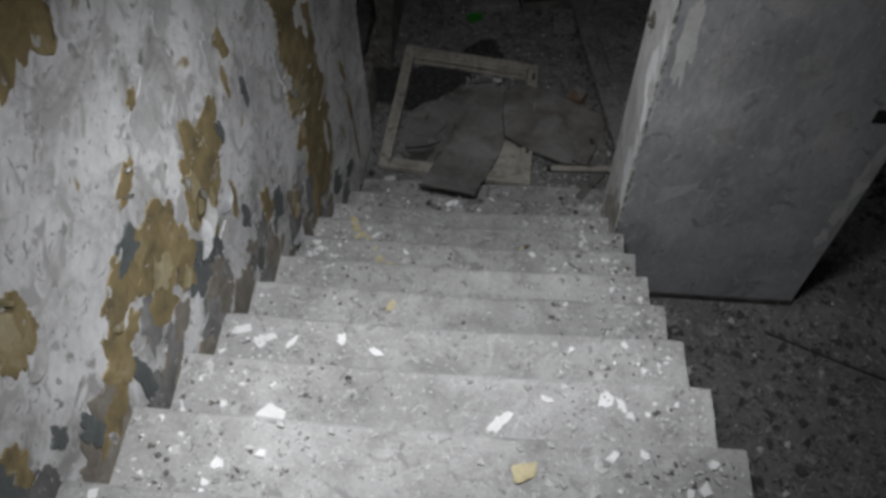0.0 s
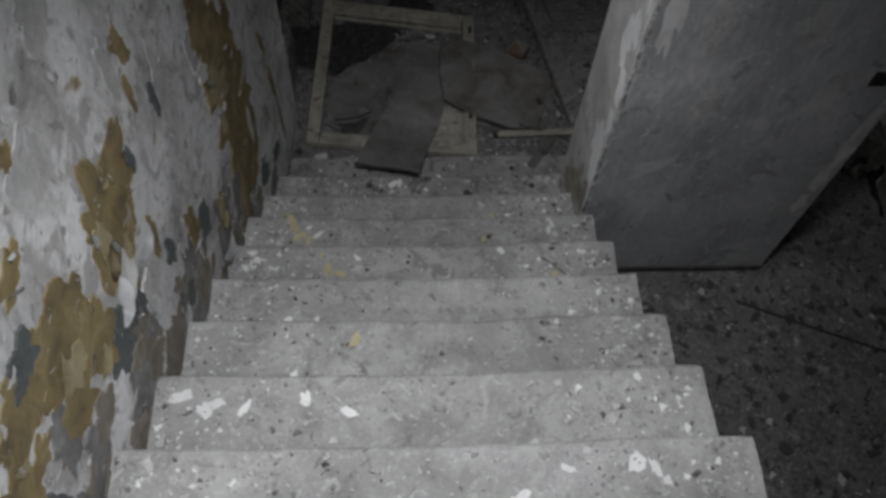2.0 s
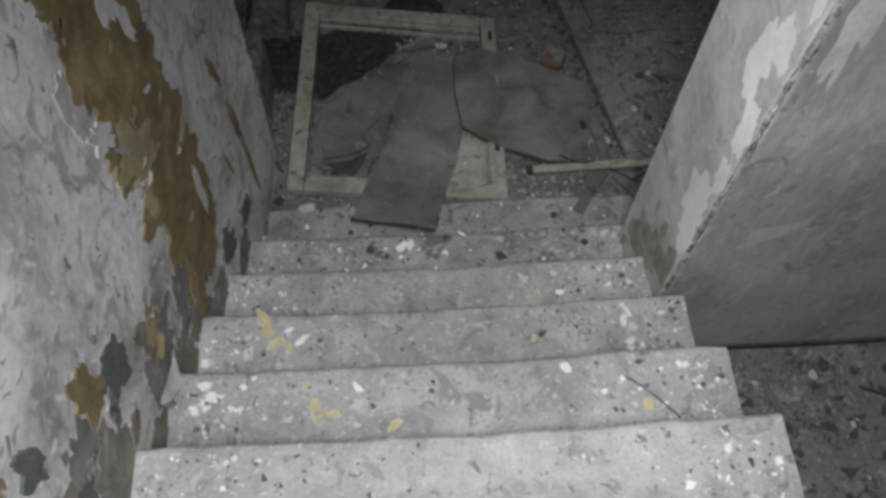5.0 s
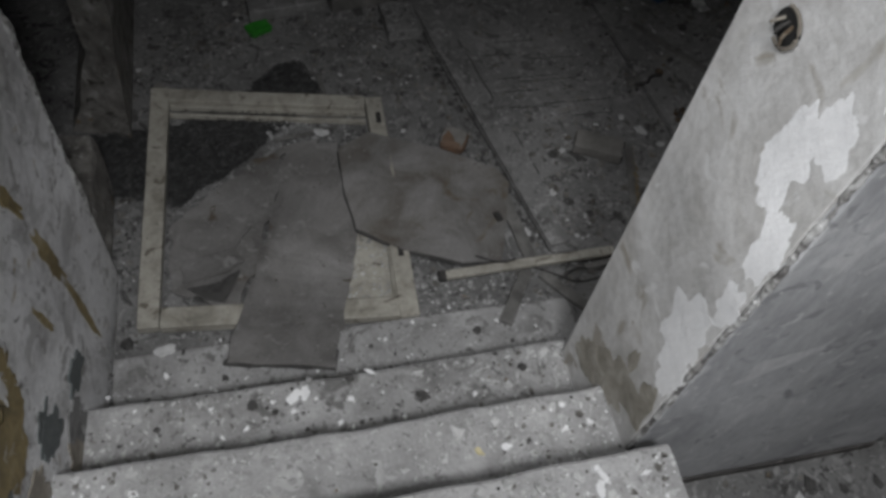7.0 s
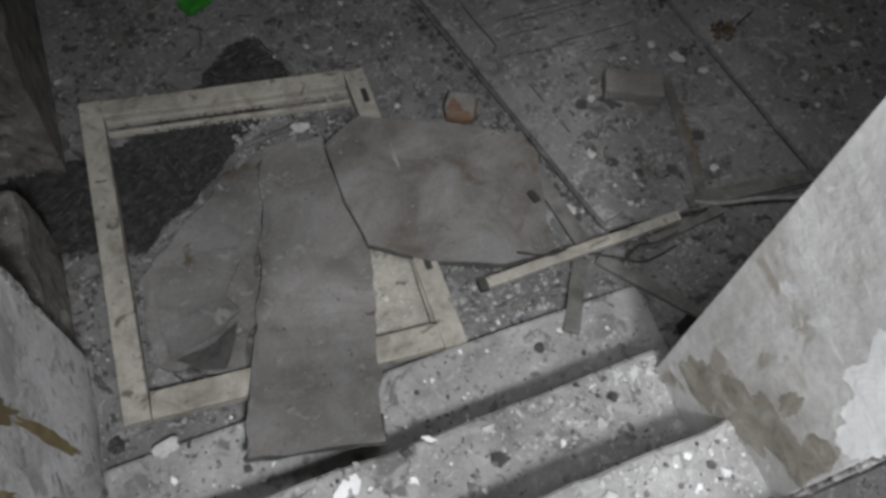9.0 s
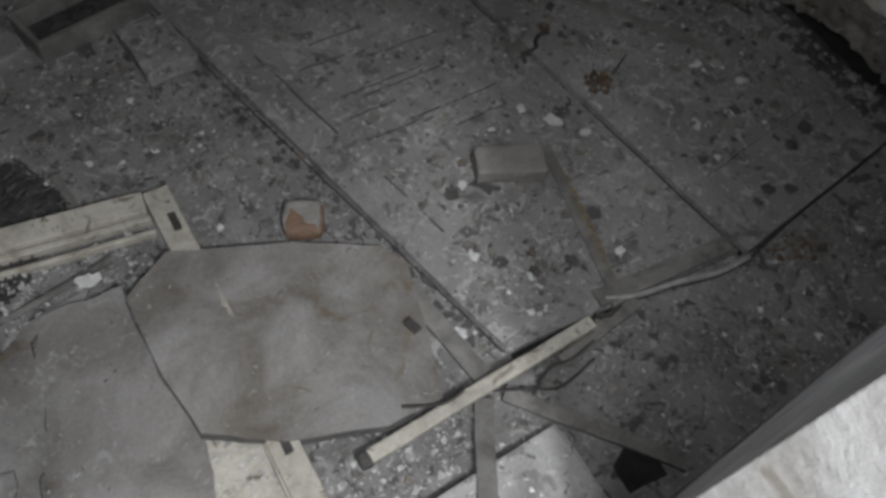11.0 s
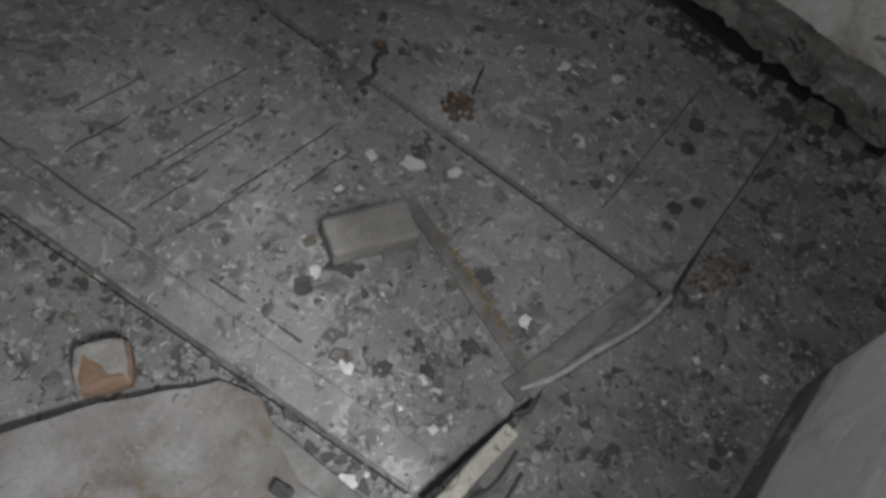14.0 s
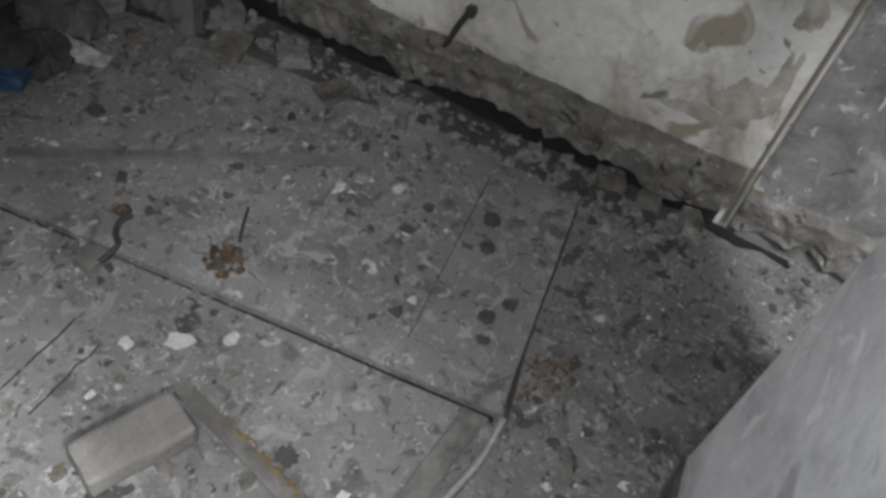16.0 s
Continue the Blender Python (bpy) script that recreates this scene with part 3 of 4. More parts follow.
for (i, j), v in grid.items():
    if (i + 1, j) in grid and (i, j + 1) in grid and (i + 1, j + 1) in grid:
        bm.faces.new((v, grid[i + 1, j], grid[i + 1, j + 1], grid[i, j + 1]))
netting = thing("netting", "crumpled sooty black netting on the cellar floor", "netting", (-0.2, 4.0, 0))
under(part("mesh_sheet", bm, soot, smooth=True), netting)


def cords(turn, seed):
    """Wavy cords of the net in one direction, broken where they leave its outline."""
    bm = bmesh.new()
    c, s = math.cos(turn), math.sin(turn)
    for i in range(-36, 37):
        pts = []
        for j in range(-62, 63):
            a, b = j * 0.012, i * 0.026
            w = noise.noise_vector(Vector((a * 7, b * 7, seed))) * 0.05 + noise.noise_vector(Vector((a * 26, b * 26, seed + 9))) * 0.016
            x, y = -0.27 + a * c - b * s + w.x, 4.08 + a * s + b * c + w.y
            if inside(x, y, OUT) and noise.noise(Vector((x * 9, y * 9, seed + 4))) > -0.22:
                pts.append((x, y, 0.020 + 0.007 * noise.noise(Vector((x * 24, y * 24, seed)))))
            else:
                if len(pts) > 3:
                    bm = weld(bm, tube(pts, 0.0026, 4))
                pts = []
        if len(pts) > 3:
            bm = weld(bm, tube(pts, 0.0026, 4))
    return bm


def weld(a, b):
    mesh = bpy.data.meshes.new("cord")
    b.to_mesh(mesh)
    b.free()
    a.from_mesh(mesh)
    bpy.data.meshes.remove(mesh)
    return a


under(part("cord_layer", cords(0.6, 2.0), net_cord), netting)
under(part("cord_layer", cords(2.1, 7.0), net_cord), netting)


# ---- two old doors lying flat ----
door_a = thing("panel_door", "dust covered plank door lying flat on the floor", "door", (1.2, 4.0, 0))
bm = sheet([(0.917, 3.337), (1.645, 3.255), (1.469, 5.1), (0.58, 5.1), (0.687, 4.56)], 0.001, 0.012, 0.004, 2.0, 10)
under(part("panel", bm, door_paint), door_a)
for a, b, wide, high in (((0.955, 3.36, 0.012), (0.735, 4.52, 0.012), 0.080, 0.016), ((0.735, 4.53, 0.012), (0.625, 5.08, 0.012), 0.080, 0.016)):
    under(part("stile", batten(a, b, wide, high, 0.003, 0.0015, 3), door_paint), door_a)
under(part("bottom_rail", batten((1.20, 3.335, 0.012), (1.635, 3.285, 0.012), 0.05, 0.014, 0.004, 0.002, 8), grey_wood), door_a)
for j in range(8):
    y = 3.93 + j * 0.132
    x0, x1 = 0.86 - j * 0.021 + 0.03, 1.515 - j * 0.012
    bm = block(x0 + 0.02 * (j % 3), x1 - 0.02 * (j % 2), y + 0.0015, y + 0.1305, 0.0125, 0.0165, 0.001, 4, 0.0012, j * 2.3, pose(0, 0, 0, 0, 0, 0))
    under(part("plank", bm, door_paint), door_a)

for x0, x1, y in ((0.96, 1.24, 4.226), (1.02, 1.30, 4.20), (1.10, 1.40, 4.062), (0.95, 1.12, 4.05), (0.93, 1.10, 4.145), (1.12, 1.36, 4.33), (0.90, 1.06, 4.37), (1.20, 1.38, 3.985), (0.98, 1.16, 4.45)):
    pts = [(x0 + (x1 - x0) * i / 6, y + 0.006 * noise.noise(Vector((i * 0.9, y * 9, 0))), 0.0165) for i in range(7)]
    under(part("crack", tube(pts, 0.0019, 5), black_gap), door_a)
dirt = thing("door_seam", "black dirt in the door seam and painted shade along door edges", "dirt", (1.63, 4.0, 0))
under(part("long_seam", batten((1.6525, 3.245, 0.0), (1.477, 5.05, 0.0), 0.009, 0.008, 0.002, 0.002, 2), black_gap), dirt)
# edge strips paint the thin shade beside the plank door's long side
under(part("edge_seam", batten((0.910, 3.345, 0.0), (0.678, 4.56, 0.0), 0.004, 0.003, 0.001, 0.006, 7), black_gap), dirt)
under(part("edge_seam", batten((0.678, 4.57, 0.0), (0.572, 5.09, 0.0), 0.004, 0.003, 0.001, 0.005, 9), black_gap), dirt)
under(part("inner_seam", batten((0.975, 3.70, 0.012), (0.82, 4.48, 0.012), 0.006, 0.0035, 0.001, 0.006, 11), clot), dirt)
# short strip paints the edge shade along the door's bottom
under(part("short_seam", batten((0.925, 3.325, 0.0), (1.225, 3.298, 0.0), 0.012, 0.008, 0.002, 0.003, 5), black_gap), dirt)

door_b = thing("panel_door", "grey framed door lying flat with a sunken panel", "door", (1.95, 4.0, 0))
skew = Matrix.Translation((1.658, 3.238, 0)) @ Matrix.Rotation(radians(5.6), 4, "Z")
for name, x0, x1, y0, y1, z0, z1 in (("stile", 0.0, 0.085, 0.0, 2.0, 0.004, 0.031), ("stile", 0.665, 0.752, 0.0, 2.0, 0.004, 0.031), ("bottom_rail", 0.087, 0.663, 0.0, 0.235, 0.004, 0.031),
                                     ("top_rail", 0.087, 0.663, 1.87, 2.0, 0.004, 0.031), ("panel", 0.087, 0.663, 0.237, 1.868, 0.010, 0.024)):
    bm = block(x0, x1, y0, y1, z0, z1, 0.004, 8, 0.0022, x0 * 9 + y0, skew)
    under(part(name, bm, door_paint), door_b)
under(part("batten", batten((1.66, 4.50, 0.023), (2.12, 3.85, 0.023), 0.035, 0.010, 0.003, 0.002, 4), grey_wood), door_b)

def lump_mesh(r, h, seed):
    bm = bmesh.new()
    bmesh.ops.create_icosphere(bm, subdivisions=3, radius=1)
    for v in bm.verts:
        n = noise.noise_vector(v.co * 2.2 + Vector((seed, 0, 0))) * 0.55 + noise.noise_vector(v.co * 6 + Vector((seed, 0, 0))) * 0.35
        v.co = Vector(((v.co.x + n.x) * r, (v.co.y + n.y) * r, max(0.0, (v.co.z * 0.6 + 0.35 + n.z) * h)))
    return bm


latch = thing("door_latch", "black iron latch lever on the door's edge", "latch", (1.60, 4.146, 0.022))
part("bracket", block(-0.10, -0.04, -0.03, 0.022, -0.02, 0.014, 0.008, 3, 0.006, 3), grey_wood, latch)
lever = part("lever", tube(curve_points([(-0.075, -0.03, 0.012), (-0.05, -0.038, 0.02), (-0.02, -0.034, 0.022), (0.0, -0.01, 0.022), (0.03, 0.004, 0.022), (0.06, 0.0, 0.02)]), 0.0065), iron, latch)
part("knob", lump_mesh(0.015, 0.02, 5.0), rust, lever, "rusty lever knob").location = (0.065, 0.026, 0.006)


def lump(x, y, z, r, h, material, name, label, category, seed, group=""):
    bm = lump_mesh(r, h, seed)
    ob = paving_piece(name, label, category, bm, material, group)
    ob.location = (x, y, z)
    return ob


for i, (x, y, z, r, h) in enumerate([(-0.56, 3.19, 0.0, 0.03, 0.03), (-0.18, 2.83, 0.207, 0.022, 0.012), (-0.12, 2.80, 0.207, 0.014, 0.01), (0.56, 3.05, 0.034, 0.022, 0.014), (0.62, 2.82, 0.207, 0.02, 0.016), (0.30, 2.78, 0.207, 0.026, 0.012),
                                     (0.70, 2.2, 0.617, 0.018, 0.014), (2.09, 3.62, 0.024, 0.022, 0.01), (2.14, 3.47, 0.030, 0.035, 0.008), (2.05, 3.44, 0.030, 0.03, 0.008), (1.86, 3.36, 0.030, 0.03, 0.008), (1.80, 3.34, 0.030, 0.022, 0.008),
                                     (1.92, 3.33, 0.030, 0.025, 0.008), (1.89, 4.45, 0.024, 0.03, 0.02), (1.94, 4.40, 0.024, 0.016, 0.01), (1.37, 3.55, 0.012, 0.03, 0.006), (1.05, 3.55, 0.012, 0.03, 0.006), (1.22, 3.46, 0.012, 0.030, 0.005)]):
    lump(x, y, z, r * 0.62, h * 0.8, clot, "dirt_clot", "dark clot of dirt and leaf litter", "dirt clot", i * 3.7, "dirt clots")
clump = thing("rust_clump", "crumbling lump of brown rust on the fallen door", "rust clump", (1.675, 3.912, 0.028))
for i in range(16):
    a, r = i * 2.4, 0.011 * math.sqrt(i)
    bit = part("scale", lump_mesh(0.009 + 0.004 * math.sin(i * 1.7), 0.012 + 0.004 * math.cos(i * 2.3), 3.0 + i * 1.3), (rust, clot, rust)[i % 3], clump)
    bit.location = (r * math.cos(a), r * math.sin(a), 0.0)
twig = thing("twig", "thin dark twig lying across the fallen door", "twig", (1.75, 3.93, 0.025))
part("stem", tube([(-0.01, -0.01, 0.002), (0.03, 0.01, 0.006), (0.085, 0.035, 0.004)], 0.004, 6), iron, twig)

# ---- bricks, battens, cable by the doors ----
bm = block(-0.098, 0.098, -0.048, 0.048, 0.0, 0.055, 0.010, 3, 0.009, 2.0)
ob = paving_piece("brick", "pale dust covered brick lying on the plank door", "brick", bm, brick_dust, "loose bricks")
ob.matrix_world = pose(1.243, 3.785, 0.014, 0, 0, -25)
bm = block(-0.048, 0.046, -0.050, 0.042, 0.0, 0.052, 0.018, 3, 0.012, 5.0)
ob = paving_piece("brick", "broken orange half brick behind the hardboard", "brick", bm, brick_red, "loose bricks")
ob.matrix_world = pose(0.668, 3.893, 0.0, 0, 0, -29)
cap = part("dust_layer", block(-0.047, 0.045, -0.042, 0.042, 0.036, 0.056, 0.008, 3, 0.009, 8.0), brick_dust)
cap.parent = ob

strip = thing("iron_strip", "narrow rust flecked iron strip lying on the door", "iron strip", (1.32, 3.56, 0.013))
bar = part("bar", batten((0.067, 0.24, 0.001), (-0.062, -0.225, 0.001), 0.034, 0.007, 0.002, 0.0015, 3), grey_wood, strip)
part("end_plate", block(-0.095, -0.045, -0.265, -0.222, 0.0, 0.012, 0.003, 2, 0.003, 2), brick_dust, strip)

stick = thing("batten_stick", "cream painted batten propped on grey sticks", "batten", (0.5, 3.29, 0))
under(part("shaft", batten((0.495, 3.285, 0.012), (1.130, 3.282, 0.045), 0.034, 0.022, 0.006, 0.003, 1), cream_wood), stick)
under(part("end", batten((0.478, 3.285, 0.012), (0.506, 3.285, 0.013), 0.037, 0.025, 0.006, 0.004, 4), iron), stick)
for a, b, w, h, s, label in (((0.79, 3.66, 0.012), (0.83, 3.30, 0.014), 0.05, 0.012, 1, "grey weathered lath beside the hardboard"), ((0.80, 3.27, 0.004), (0.66, 3.06, 0.036), 0.045, 0.014, 2, "grey weathered lath under the batten"),
                             ((0.85, 3.255, 0.004), (1.12, 2.90, 0.004), 0.04, 0.016, 3, "grey weathered lath running to the pier"), ((1.02, 3.25, 0.004), (1.30, 3.28, 0.004), 0.035, 0.012, 4, "short dark lath end by the batten"), ((-0.03, 3.972, 0.030), (0.22, 4.01, 0.034), 0.016, 0.008, 5, "thin grey lath inside the sash"),
                             ((0.186, 4.33, 0.004), (0.206, 4.16, 0.010), 0.022, 0.010, 6, "grey lath poking out behind the sash")):
    paving_piece("lath", label, "lath", batten(a, b, w, h, 0.003, 0.003, s * 3.3), grey_wood, "loose laths")
for pts, r in ((((0.82, 3.27, 0.036), (0.90, 3.235, 0.02), (0.98, 3.20, 0.008), (1.10, 3.215, 0.006)), 0.0035), (((0.90, 3.21, 0.006), (0.98, 3.25, 0.016), (1.04, 3.24, 0.02), (1.12, 3.25, 0.02)), 0.0035),
               (((0.62, 3.34, 0.045), (0.70, 3.30, 0.045), (0.76, 3.30, 0.05)), 0.004)):
    paving_piece("wire", "bent dark wire among the laths", "wire", tube(curve_points(pts), r, 6), iron, "bent wires")
paving_piece("cable", "slack grey white cable along the fallen doors", "cable",
             tube(curve_points([(1.22, 3.325, 0.02), (1.30, 3.292, 0.022), (1.40, 3.268, 0.03), (1.47, 3.25, 0.026), (1.56, 3.232, 0.012), (1.66, 3.228, 0.012)]), 0.0078, 8), cable_white, smooth=True)
paving_piece("cable", "thin black cable lying along the floor", "cable", tube(curve_points([(1.655, 3.222, 0.008), (1.9, 3.262, 0.006), (2.15, 3.285, 0.008), (2.42, 3.318, 0.006)]), 0.0055, 6), iron)
hook = thing("iron_hook", "small bent black iron hook on the floor", "hook", (1.20, 3.285, 0.012))
part("shank", tube([(-0.03, 0.02, 0.006), (0.0, 0.0, 0.006), (0.045, 0.01, 0.006)], 0.007, 6), iron, hook)
paving_piece("plastic_scrap", "torn black plastic scrap on the floor by the pier", "plastic scrap", sheet([(0.96, 2.92), (1.06, 2.905), (1.075, 2.97), (1.02, 3.01), (0.965, 2.99)], 0.006, 0.004, 0.006, 2.0, 5, 0.02), black_gap)
paving_piece("cable", "thin dark rod on the floor beside the stair", "rod", tube(curve_points([(1.60, 2.27, 0.01), (1.95, 2.12, 0.008), (2.42, 1.93, 0.01)]), 0.007, 6), iron)

# ---- boxes and litter further in ----
drawer = thing("drawer", "old wooden drawer lying open, dark inside", "drawer", (0.45, 4.83, 0))
for x0, x1, y0, y1, z0, z1, name in ((-0.17, 0.17, -0.075, -0.058, 0.0, 0.07, "front"), (-0.17, 0.17, 0.075, 0.092, 0.0, 0.07, "back"), (-0.17, -0.153, -0.056, 0.073, 0.0, 0.065, "side"), (0.153, 0.17, -0.056, 0.073, 0.0, 0.065, "side"), (-0.152, 0.152, -0.057, 0.074, 0.002, 0.012, "bottom")):
    part(name, block(x0, x1, y0, y1, z0, z1, 0.003, 2, 0.002, x0 * 7, pose(0, 0, 0, 0, 0, 12)), soot if name == "bottom" else grey_wood, drawer)
bm = block(-0.075, 0.075, -0.10, 0.10, 0.0, 0.06, 0.01, 4, 0.006, 3.0)
ob = paving_piece("block", "dusty grey building block beside the drawer", "block", bm, door_paint)
ob.matrix_world = pose(0.585, 4.61, 0, 0, 0, 5)
bm = block(-0.17, 0.17, -0.05, 0.05, 0.0, 0.06, 0.008, 4, 0.006, 6.0)
ob = paving_piece("block", "long dusty grey block on the cellar floor", "block", bm, door_paint)
ob.matrix_world = pose(0.10, 4.76, 0, 0, 0, 8)
bm = block(-0.05, 0.05, -0.035, 0.035, 0.0, 0.03, 0.008, 4, 0.01, 4.0)
ob = paving_piece("plastic_packet", "crumpled bright green plastic packet on the floor", "packet", bm, green_film)
ob.matrix_world = pose(-0.03, 4.635, 0.0, 0, 0, 25)
bm = block(-0.09, 0.09, -0.06, 0.06, 0.0, 0.07, 0.01, 5, 0.03, 2.0)
ob = paving_piece("plastic_bag", "crumpled blue plastic bag on the rubbish heap", "bag", bm, blue_film)
ob.matrix_world = pose(1.90, 4.72, 0.0, 0, 0, 20)
bm = block(-0.025, 0.025, -0.08, 0.08, 0.0, 0.05, 0.006, 5, 0.012, 8.0)
ob = paving_piece("paper_packet", "crumpled dirty white packet on the rubbish heap", "packet", bm, crumb_grey)
ob.matrix_world = pose(2.04, 4.64, 0.0, 12, 0, 15)
# lumps take dark materials to imitate the torch beam's falloff over the heap
for i, (x, y, r, h) in enumerate([(1.96, 4.72, 0.10, 0.09), (2.12, 4.74, 0.09, 0.11), (2.22, 4.86, 0.14, 0.13), (1.95, 4.95, 0.14, 0.12), (2.38, 4.62, 0.09, 0.16), (2.4, 4.42, 0.06, 0.09)]):
    lump(x, y, 0.0, r, h, (clot, grey_wood, hardboard)[i % 3], "rubbish_lump", "dusty lump of rags and rubble on the heap", "rubbish", i * 5.0, "rubbish heap")
post = thing("wooden_post", "dark brown wooden post standing by the far wall", "post", (2.31, 4.50, 0))
part("shaft", block(-0.03, 0.03, -0.03, 0.03, 0.0, 2.2, 0.005, 8, 0.003, 2.0, pose(0, 0, 0, 2, -3, 10)), hardboard, post)

# ---- pier details ----
def pat(u, v, hu, hv, seed, fine=0.35, lean=0.0, count=90):
    """An irregular blot, about hu by hv from its middle, as (u, v) pairs."""
    out = []
    for i in range(count):
        a = 2 * math.pi * i / count
        p = Vector((math.cos(a), math.sin(a), 0))
        q = Vector((seed * 7.3, seed * 1.9, 0))
        r = 1 + 0.5 * noise.noise(p * 1.3 + q) + fine * (0.8 * noise.noise(p * 2.3 + q) + 0.3 * noise.noise(p * 6 + q) + 0.14 * noise.noise(p * 15 + q) + 0.06 * noise.noise(p * 30 + q))
        out.append((u + hu * r * p.x + lean * hv * r * p.y, v + hv * r * p.y))
    return out, (u, v)


layers = itertools.count()


def blot(axis, at, ring, thick, material, name, parent, label="", sign=1):
    """A thin layer of paint with a ragged outline on a wall's face."""
    ring, (mu, mv) = ring
    bm = bmesh.new()
    thick = (thick * 0.4 if sign > 0 else 0.0) + 0.00007 * (next(layers) % 60 if sign > 0 else next(layers) % 12 + 1)

    def at_wall(u):
        return face(u) if axis == "x" and sign > 0 else at
    back = [bm.verts.new((at_wall(u), u, v) if axis == "x" else (u, at, v)) for u, v in ring]
    front = []
    for u, v in ring:
        u, v = mu + (u - mu) * 0.985, mv + (v - mv) * 0.985
        front.append(bm.verts.new((at_wall(u) + sign * thick, u, v) if axis == "x" else (u, at + sign * thick, v)))
    n = len(ring)
    hub = bm.verts.new((at_wall(mu) + sign * thick, mu, mv) if axis == "x" else (mu, at + sign * thick, mv))
    for i in range(n):
        bm.faces.new((back[i], back[(i + 1) % n], front[(i + 1) % n], front[i]))
        bm.faces.new((front[i], front[(i + 1) % n], hub))
    ob = part(name, bm, material)
    ob.parent = parent
    if label:
        tagged(ob, label)
    return ob


pier = bpy.data.objects["wall_pier"]


def slab(ring, z0, z1, bands=1, rough=0.0):
    """An upright prism over a ring of corners; its inner rows may be shaken."""
    bm = bmesh.new()
    rows = []
    for i in range(bands + 1):
        z = z0 + (z1 - z0) * i / bands
        row = []
        for x, y in ring:
            q = noise.noise_vector(Vector((x * 9, y * 9, z * 14))) * rough
            row.append(bm.verts.new((x + q.x, y + q.y, z)))
        rows.append(row)
    n = len(ring)
    for r, q in zip(rows, rows[1:]):
        for i in range(n):
            bm.faces.new((r[i], r[(i + 1) % n], q[(i + 1) % n], q[i]))
    bm.faces.new(rows[0])
    bm.faces.new(rows[-1])
    return bm


tagged(part("trim_back", slab([(0.776, 2.836), (1.708, 2.878), (1.704, 2.889), (0.776, 2.847)], 0.121, 5.0), back_paint), "pale painted back face of the pier", "wall face", kind="structure")
tagged(part("trim_foot", slab([(0.776, 2.836), (1.708, 2.878), (1.704, 2.892), (0.776, 2.850)], 0.0, 0.12, 4, 0.002), drab_plaster), "dark grey band along the pier's foot", "wall face", kind="structure")
tagged(part("trim_jamb", block(0.757, 0.7755, 2.462, 2.849, 0.02, 5.0, 0.003), jamb_paint), "stained white painted jamb of the pier", "wall face", kind="structure")
# dark strip paints the shadow line where the pier meets the floor
tagged(part("trim_front_foot", block(0.800, 1.755, 2.440, 2.449, 0.0, 0.045, 0.003, 6, 0.004), dirt_and_foot_shade), "dark line along the pier's front foot, painted as contact shade", "wall face", kind="structure")
for u, v, hu, hv, s in ((2.58, 1.44, 0.055, 0.10, 1), (2.53, 1.54, 0.04, 0.07, 2), (2.50, 1.30, 0.04, 0.08, 3), (2.49, 1.69, 0.014, 0.05, 4), (2.49, 1.12, 0.03, 0.06, 5), (2.53, 0.93, 0.07, 0.12, 11), (2.50, 0.82, 0.05, 0.08, 12), (2.50, 1.95, 0.03, 0.12, 13)):
    blot("x", 0.757, pat(u, v, hu, hv, s, 0.42), 0.002, fresh_plaster, "paint_patch", pier, "bright white plaster patch", -1)
for u, v, hu, hv, s in ((2.56, 0.56, 0.10, 0.06, 7), (2.66, 0.46, 0.10, 0.07, 8), (2.50, 0.64, 0.035, 0.07, 9), (2.74, 0.38, 0.07, 0.07, 6), (2.60, 0.66, 0.02, 0.05, 14)):
    blot("x", 0.757, pat(u, v, hu, hv, s, 0.18), 0.0015, damp_brown, "bare_patch", pier, "bare brown plaster patch", -1)
sock = thing("junction_box", "open broken wall socket with loose wires", "wall socket", (0.752, 2.72, 1.59))
bm = sheet([(0.033 * (1 + 0.25 * noise.noise(Vector((i * 0.9, 3, 0)))) * math.cos(i * math.pi / 7), 0.033 * (1 + 0.25 * noise.noise(Vector((i * 0.9, 3, 0)))) * math.sin(i * math.pi / 7)) for i in range(14)], -0.001, 0.003, 0.003, 4.0, 2)
bm.transform(Matrix.Rotation(radians(-90), 4, "Y"))
# flat black disc paints the dark inside of the open socket
part("hole", bm, black_gap, sock)
part("rim", tube([(-0.004, 0.034 * math.cos(a), 0.034 * math.sin(a)) for a in (i * math.pi / 8 for i in range(3, 14))], 0.0035, 6), bare_brown, sock)
for i in range(3):
    part("wire", tube(curve_points([(-0.003, -0.012 + 0.012 * i, 0.01), (-0.02, -0.02 + 0.018 * i, 0.0), (-0.012, -0.015 + 0.02 * i, -0.022 + 0.006 * i)]), 0.003, 6), (rust, iron, bare_brown)[i], sock)
hole = thing("wall_hole", "small square black socket hole in the pier", "socket hole", (1.639, 2.449, 1.392))
# black plate on the face paints the shaded hollow of the hole
part("recess", block(-0.032, 0.032, -0.004, 0.001, -0.034, 0.034, 0.002, 3, 0.003, 1), black_gap, hole)
bm = bmesh.new()
rows = []
for i in range(330):
    z = 0.42 + i * 0.008
    q = Vector((z * 14, 2.0, 0))
    r = 0.0065 + 0.006 * noise.noise(q) + 0.004 * noise.noise(q * 4)
    cx, cy = 0.767 + 0.004 * noise.noise(q * 1.3 + Vector((0, 7, 0))), 2.457 + 0.004 * noise.noise(q * 1.3 + Vector((0, 0, 7)))
    rows.append([bm.verts.new((cx + r * math.cos(a), cy + r * math.sin(a), z + 0.004 * noise.noise(q * 3 + Vector((a, 0, 0))))) for a in (j * math.pi / 4 for j in range(8))])
for r, q in zip(rows, rows[1:]):
    for j in range(8):
        bm.faces.new((r[j], r[(j + 1) % 8], q[(j + 1) % 8], q[j]))
part("broken_edge", bm, broken_plaster).parent = pier
